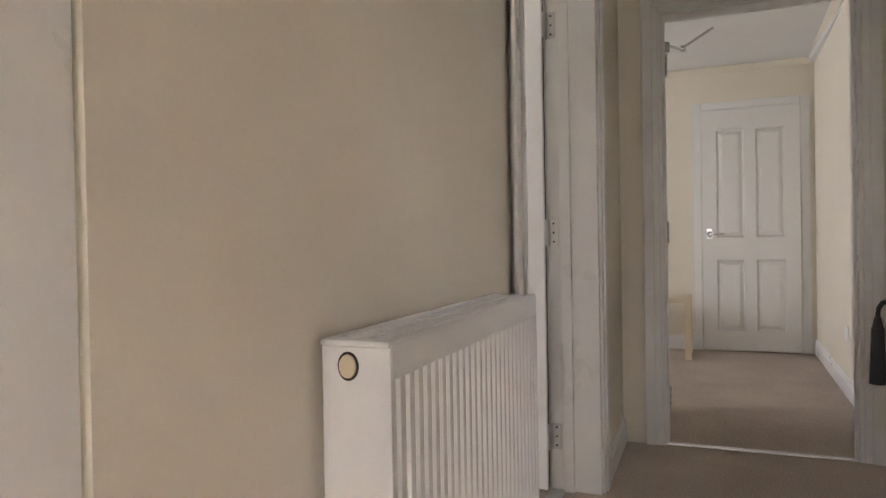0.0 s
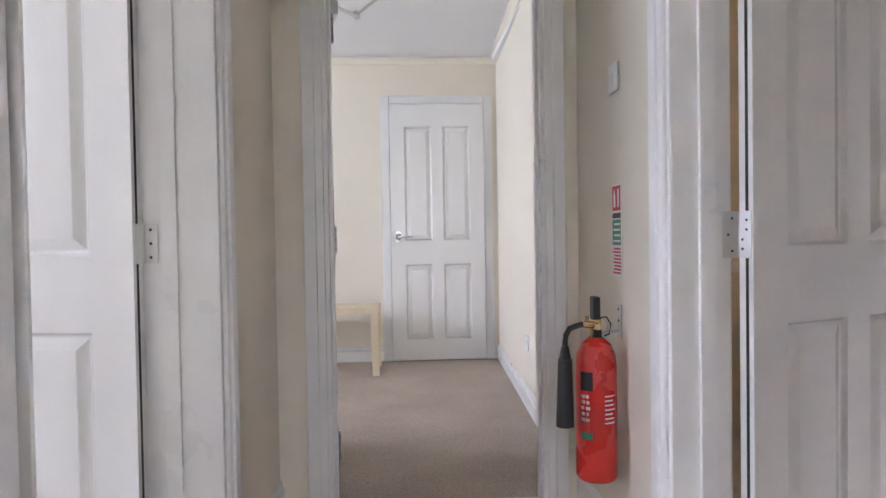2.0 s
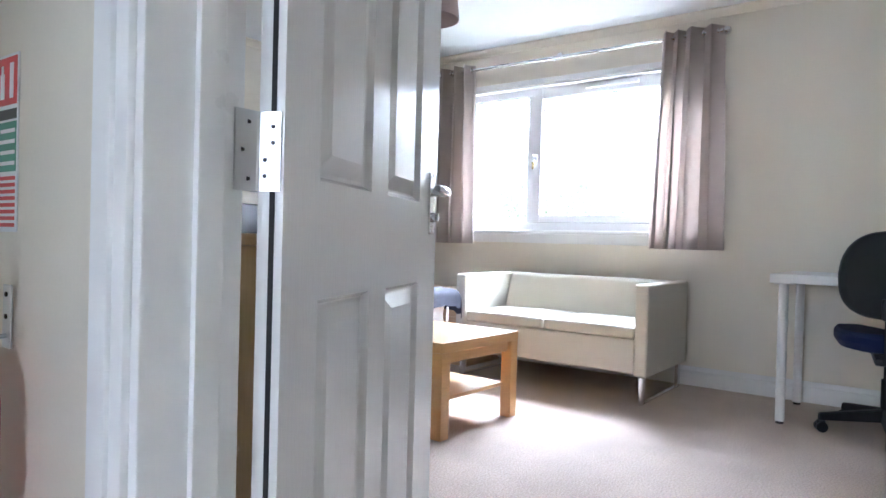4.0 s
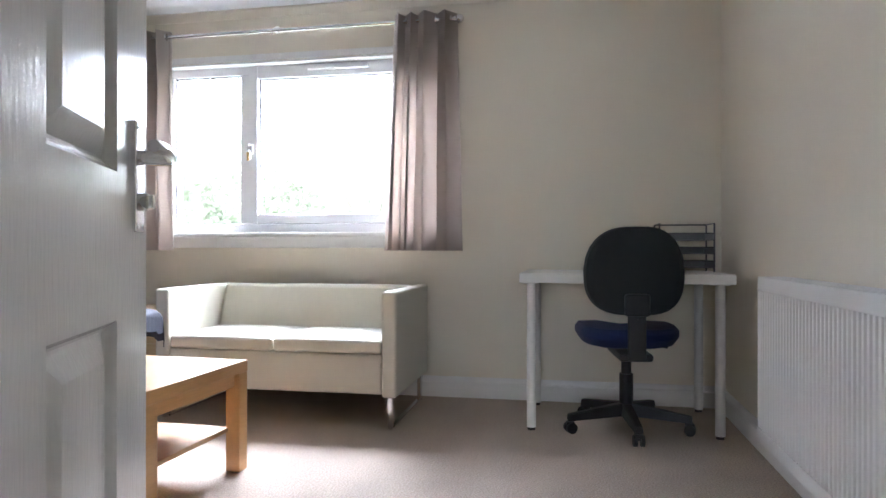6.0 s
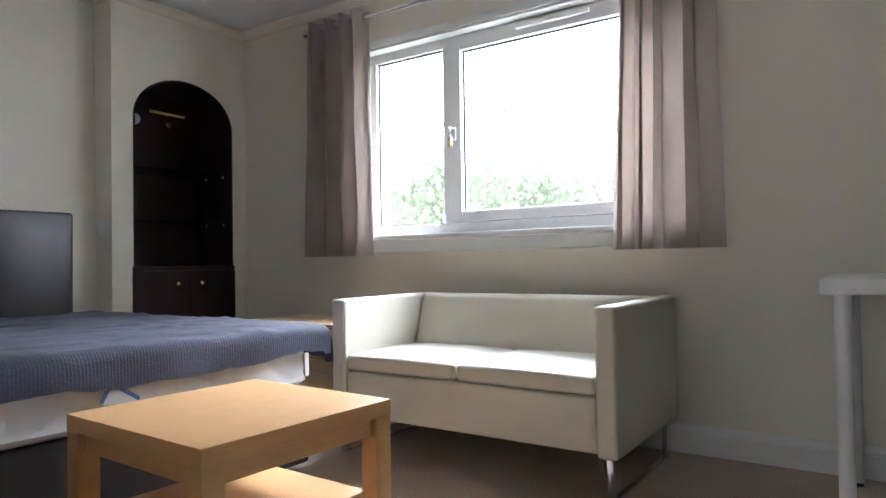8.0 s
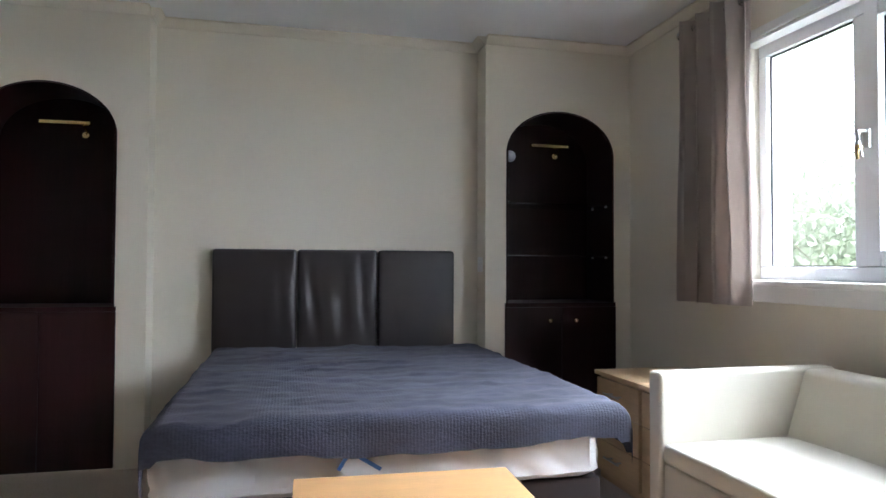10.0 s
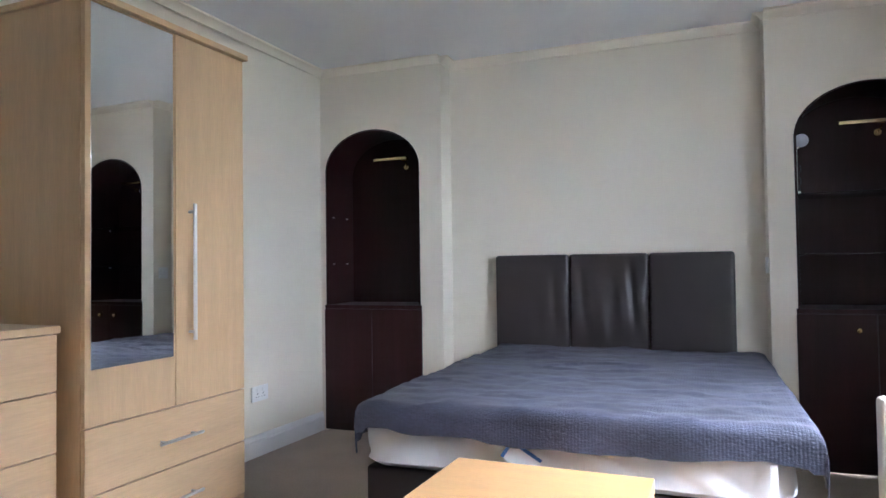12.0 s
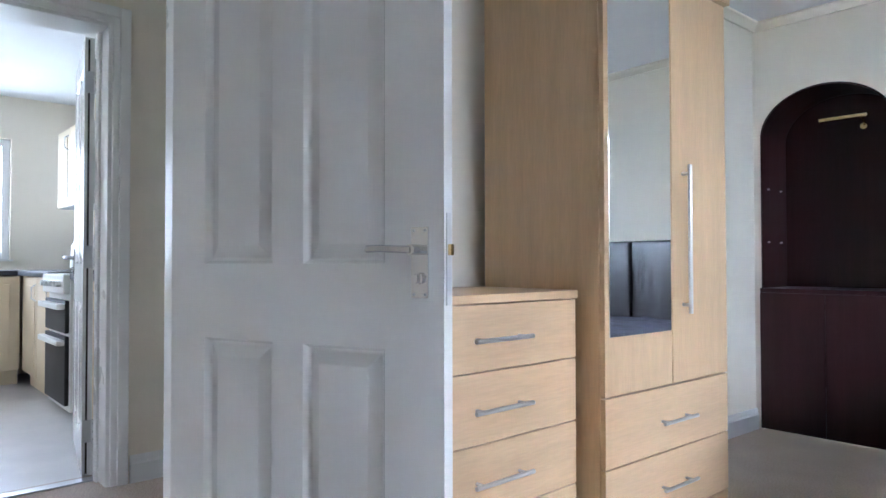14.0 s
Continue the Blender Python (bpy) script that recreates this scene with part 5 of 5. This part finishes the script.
# ---------------------------------------------------------------- pendant, bench
pl = thing("pendant_lamp", (3.33, 4.03, CZ), "mauve drum lampshade hanging from the ceiling, unlit", "pendant lamp")
b = B()
bmesh.ops.create_cone(b, cap_ends=False, segments=40, radius1=0.16, radius2=0.142, depth=0.19, matrix=Matrix.Translation((0, 0, -0.2)))
bmesh.ops.solidify(b, geom=b.faces[:], thickness=0.003)
part("shade", b, M_SHADE, pl)
b = B(); cy(b, (0, 0, -0.2), (0, 0, 0), 0.003, n=8); cy(b, (0, 0, -0.02), (0, 0, -0.001), 0.045, 0.05); cy(b, (0, 0, -0.24), (0, 0, -0.17), 0.018); part("cord_and_rose", b, M_WHITEP, pl)
b = B()
for k in range(3):
    a = 2 * math.pi * k / 3
    cy(b, (0, 0, -0.17), (0.148 * math.cos(a), 0.148 * math.sin(a), -0.13), 0.002, n=6)
part("shade_spider", b, M_STEEL, pl)

bn = thing("bench", (-0.35, 5.98, 0), "pale birch side table beside the door", "table")
b = B(); bx(b, (-0.45, -0.2, 0.45), (0.45, 0.2, 0.49), 0.003); part("tabletop", b, M_PALEWOOD, bn)
for sx in (-1, 1):
    for sy in (-1, 1):
        b = B(); bx(b, (sx * 0.425 - 0.025, sy * 0.175 - 0.025, 0), (sx * 0.425 + 0.025, sy * 0.175 + 0.025, 0.45), 0.002); part("leg", b, M_PALEWOOD, bn)

# ---------------------------------------------------------------- kitchen seen through the hall


def unit(name, x0, x1, yf, z0, z1, label, face_y=True, doors=1):
    """A cream shaker-style unit along the kitchen's north wall."""
    u = thing(name, ((x0 + x1) / 2, 3.5, 0), label, "kitchen unit")
    w = (x1 - x0) / 2
    b = B(); bx(b, (-w, yf - 3.5 + 0.02, z0), (w, -0.001, z1), 0.001); part("carcass", b, M_CREAMUNIT if z0 < 1 else M_GLOSS, u)
    for k in range(doors):
        a, c = -w + 2 * w * k / doors + 0.002, -w + 2 * w * (k + 1) / doors - 0.002
        b = B(); bx(b, (a, yf - 3.5, z0 + 0.003), (c, yf - 3.5 + 0.019, z1 - 0.003), 0.002); dd = part("door", b, M_CREAMUNIT, u)
        b = B()
        bx(b, (a + 0.06, yf - 3.506, z0 + 0.07), (c - 0.06, yf - 3.499, z1 - 0.07), 0.004); part("raised_panel", b, M_CREAMUNIT, dd)
        b = B(); tube(b, [(c - 0.03, yf - 3.502, z1 - 0.18), (c - 0.03, yf - 3.53, z1 - 0.16), (c - 0.03, yf - 3.53, z1 - 0.08), (c - 0.03, yf - 3.502, z1 - 0.06)], 0.005); part("handle", b, M_STEEL, dd)
    if z0 < 1:
        b = B(); bx(b, (-w, yf - 3.5 + 0.06, 0), (w, yf - 3.5 + 0.08, z0)); part("plinth", b, M_CREAMUNIT, u)
    return u


unit("base_unit", -1.55, -1.05, 2.93, 0.12, 0.87, "cream raised-panel base unit")
unit("base_unit", -2.65, -2.16, 2.93, 0.12, 0.87, "cream raised-panel base unit")
unit("base_unit", -3.2, -2.66, 2.93, 0.12, 0.87, "cream raised-panel base unit")
unit("wall_unit", -3.35, -2.55, 3.2, 1.42, 2.05, "cream wall unit with panelled doors", doors=2)
b = B(); bx(b, (-3.83, 2.9, 0.87), (-2.16, 3.5, 0.91), 0.004); bx(b, (-3.83, 1.2, 0.87), (-3.22, 2.9, 0.91), 0.004); solid("worktop", b, M_WORKTOP, "dark speckled worktop along two kitchen walls", "worktop")
b = B(); bx(b, (-1.55, 2.9, 0.87), (-1.0, 3.5, 0.91), 0.004); solid("worktop", b, M_WORKTOP, "short dark speckled worktop beside the cooker", "worktop")
sk = thing("base_unit", (-3.5, 2.1, 0), "cream raised-panel base unit under the window", "kitchen unit")
b = B(); bx(b, (-0.3, -0.9, 0.12), (0.24, 0.82, 0.87), 0.001); part("carcass", b, M_CREAMUNIT, sk)
for k in range(3):
    b = B(); bx(b, (0.241, -0.9 + k * 0.575, 0.123), (0.26, -0.33 + k * 0.575, 0.867), 0.003); dd = part("door", b, M_CREAMUNIT, sk)
    b = B(); bx(b, (0.259, -0.83 + k * 0.575, 0.2), (0.266, -0.4 + k * 0.575, 0.8), 0.004); part("raised_panel", b, M_CREAMUNIT, dd)
b = B(); bx(b, (0.16, -0.9, 0), (0.18, 0.82, 0.12)); part("plinth", b, M_CREAMUNIT, sk)

ck = thing("cooker", (-1.86, 3.17, 0), "white freestanding cooker with a dark glass double oven", "cooker")
b = B(); bx(b, (-0.29, -0.26, 0.06), (0.29, 0.29, 0.9), 0.006); part("body", b, M_WHITEP, ck)
for z0, z1 in ((0.1, 0.52), (0.54, 0.74)):
    b = B(); bx(b, (-0.275, -0.285, z0), (0.275, -0.262, z1), 0.004); od = part("oven_door", b, M_BLACK, ck, "dark glass oven door")
    b = B(); bx(b, (-0.27, -0.33, z1 - 0.055), (0.27, -0.285, z1 - 0.02), 0.006); part("oven_handle", b, M_WHITEP, od)
b = B(); bx(b, (-0.285, -0.3, 0.78), (0.285, -0.26, 0.9), 0.008); part("control_panel", b, M_WHITEP, ck)
for k in range(6):
    b = B(); x = -0.22 + k * 0.088; cy(b, (x, -0.3, 0.84), (x, -0.325, 0.84), 0.018); part("knob", b, M_STEEL, ck)
b = B()
for sx in (-0.14, 0.14):
    for sy in (-0.12, 0.12):
        cy(b, (sx, sy, 0.9), (sx, sy, 0.912), 0.08)
part("hob_rings", b, M_BLACK, ck)
kt = thing("kettle", (-3.0, 3.3, 0.91), "white jug kettle on the worktop", "kettle")
b = B(); lathe(b, (0, 0, 0), [(0.075, 0), (0.08, 0.02), (0.07, 0.2), (0.05, 0.23), (0.02, 0.235)]); part("body", b, M_WHITEP, kt)
b = B(); tube(b, [(0.06, 0, 0.2), (0.12, 0, 0.19), (0.13, 0, 0.12), (0.075, 0, 0.05)], 0.011); part("kettle_handle", b, M_WHITEP, kt)
wt = tagged(new("trim_splashback"), "white glazed tile splashback above the worktop", kind="structure")
tile = finish("tile", bx(B(), (-0.073, -0.006, -0.048), (0.073, 0.0, 0.048), 0.002, 1), M_TILE)
for j in range(3):
    for i in range(14):
        o = new("tile", tile); o.parent = wt; o.location = (-3.75 + i * 0.15, 3.499, 0.965 + j * 0.1)
kw = tagged(new("window_2"), "white kitchen window with a bright view", kind="structure")
for y0, y1, z0, z1 in ((1.52, 1.58, 1.0, 2.05), (2.88, 2.94, 1.0, 2.05), (1.58, 2.88, 1.0, 1.06), (1.58, 2.88, 1.99, 2.05), (2.22, 2.28, 1.06, 1.99)):
    b = B(); bx(b, (-3.96, y0, z0), (-3.9, y1, z1), 0.005); part("window_frame", b, M_UPVC, kw)
b = B(); bx(b, (-3.935, 1.58, 1.06), (-3.925, 2.88, 1.99)); g = part("pane", b, M_GLASS, kw); g.visible_shadow = False
b = B(); bx(b, (-3.9, 1.5, 0.985), (-3.82, 2.96, 1.0), 0.003); part("window_sill", b, M_GLOSS, kw)
ew = tagged(new("window_3"), "white end room window", kind="structure")
for y0, y1, z0, z1 in ((4.2, 4.26, 0.95, 2.15), (5.64, 5.7, 0.95, 2.15), (4.26, 5.64, 0.95, 1.01), (4.26, 5.64, 2.09, 2.15)):
    b = B(); bx(b, (-2.7, y0, z0), (-2.64, y1, z1), 0.005); part("window_frame", b, M_UPVC, ew)
b = B(); bx(b, (-2.675, 4.26, 1.01), (-2.665, 5.64, 2.09)); g = part("pane", b, M_GLASS, ew); g.visible_shadow = False

# ---------------------------------------------------------------- outside
M_SKYGLOW = bpy.data.materials.new("bright_overcast_sky")
M_SKYGLOW.use_nodes = True
_b = M_SKYGLOW.node_tree.nodes["Principled BSDF"]
_b.inputs["Base Color"].default_value = (0, 0, 0, 1)
_b.inputs["Emission Color"].default_value = (0.97, 0.985, 1.0, 1)
_b.inputs["Emission Strength"].default_value = 3.6
b = B(); bx(b, (62, -110, -3), (63, 120, 85)); setting("backdrop", b, M_SKYGLOW, "bright white overcast sky in the distance")
b = B(); bx(b, (-900, -900, -3.2), (900, 900, -3.0)); setting("ground", b, M_GRASS, "rough green ground below the first-floor window")


def tree(at, h, r, seed, leaves, label):
    rnd = random.Random(seed)
    t = thing("tree", at, label, "tree", "trees outside the window")
    b = B()
    tips = []
    cy(b, (0, 0, 0), (0, 0, h * 0.45), 0.16, 0.1, n=10)
    for k in range(11):
        a, e = rnd.uniform(0, 6.283), rnd.uniform(0.35, 1.2)
        z0 = h * rnd.uniform(0.25, 0.45)
        ln = r * rnd.uniform(0.7, 1.15)
        p = Vector((0, 0, z0))
        q = p + Vector((math.cos(a) * math.cos(e), math.sin(a) * math.cos(e), math.sin(e))) * ln
        mid = (p + q) / 2 + Vector((rnd.uniform(-.2, .2), rnd.uniform(-.2, .2), rnd.uniform(0, .25)))
        cy(b, p, mid, 0.055, 0.035, n=7); cy(b, mid, q, 0.035, 0.012, n=6)
        tips += [mid, q, (mid + q) / 2]
        for j in range(3):
            w = q + Vector((rnd.uniform(-1, 1), rnd.uniform(-1, 1), rnd.uniform(-.3, .9))) * r * 0.35
            cy(b, (mid + q) / 2, w, 0.015, 0.006, n=5); tips.append(w)
    part("trunk", b, M_BARK, t)
    clumps = [rnd.choice(tips) + Vector((rnd.gauss(0, 1), rnd.gauss(0, 1), rnd.gauss(0, 0.7))) * r * 0.3 for _ in range(460)]
    vs, fs = [], []
    for k in range(leaves):
        c = clumps[k % len(clumps)] + Vector((rnd.gauss(0, 1), rnd.gauss(0, 1), rnd.gauss(0, 0.6))) * r * 0.085
        q = Euler((rnd.uniform(0, 6.28), rnd.uniform(0, 6.28), rnd.uniform(0, 6.28))).to_quaternion()
        s = rnd.uniform(0.025, 0.055)
        i = len(vs)
        vs += [tuple(c + q @ Vector(p)) for p in ((-s, 0, 0), (0, -s * 0.75, s * 0.15), (s, 0, 0), (0, s * 0.75, s * 0.15))]
        fs.append((i, i + 1, i + 2, i + 3))
    me = bpy.data.meshes.new("crown"); me.from_pydata(vs, [], fs); me.materials.append(M_LEAF)
    cr = new("crown", me); cr.parent = t
    return t


for k, (x, y, h, r) in enumerate(((10.5, 7.6, 5.7, 2.3), (11.5, 10.6, 5.5, 2.5), (10.2, 4.6, 4.9, 2.0), (13.0, 13.8, 5.8, 2.7), (12.5, 6.2, 5.6, 2.3), (12.0, 8.8, 5.7, 2.3))):
    tree((x, y, -3.0), h + 1.25, r, 10 + k, 30000, "leafy broad-leaved tree outside the bedroom window")

# Pane of the made-up opening in front of the hall's fill lamp, never in view.
fw = tagged(new("fill_opening"), "added glazed opening for the fill light at the hall's unseen end", kind="structure")
b = B(); bx(b, (0.06, -1.775, 0.75), (0.66, -1.765, 1.95)); g = part("pane", b, M_GLASS, fw); g.visible_shadow = False
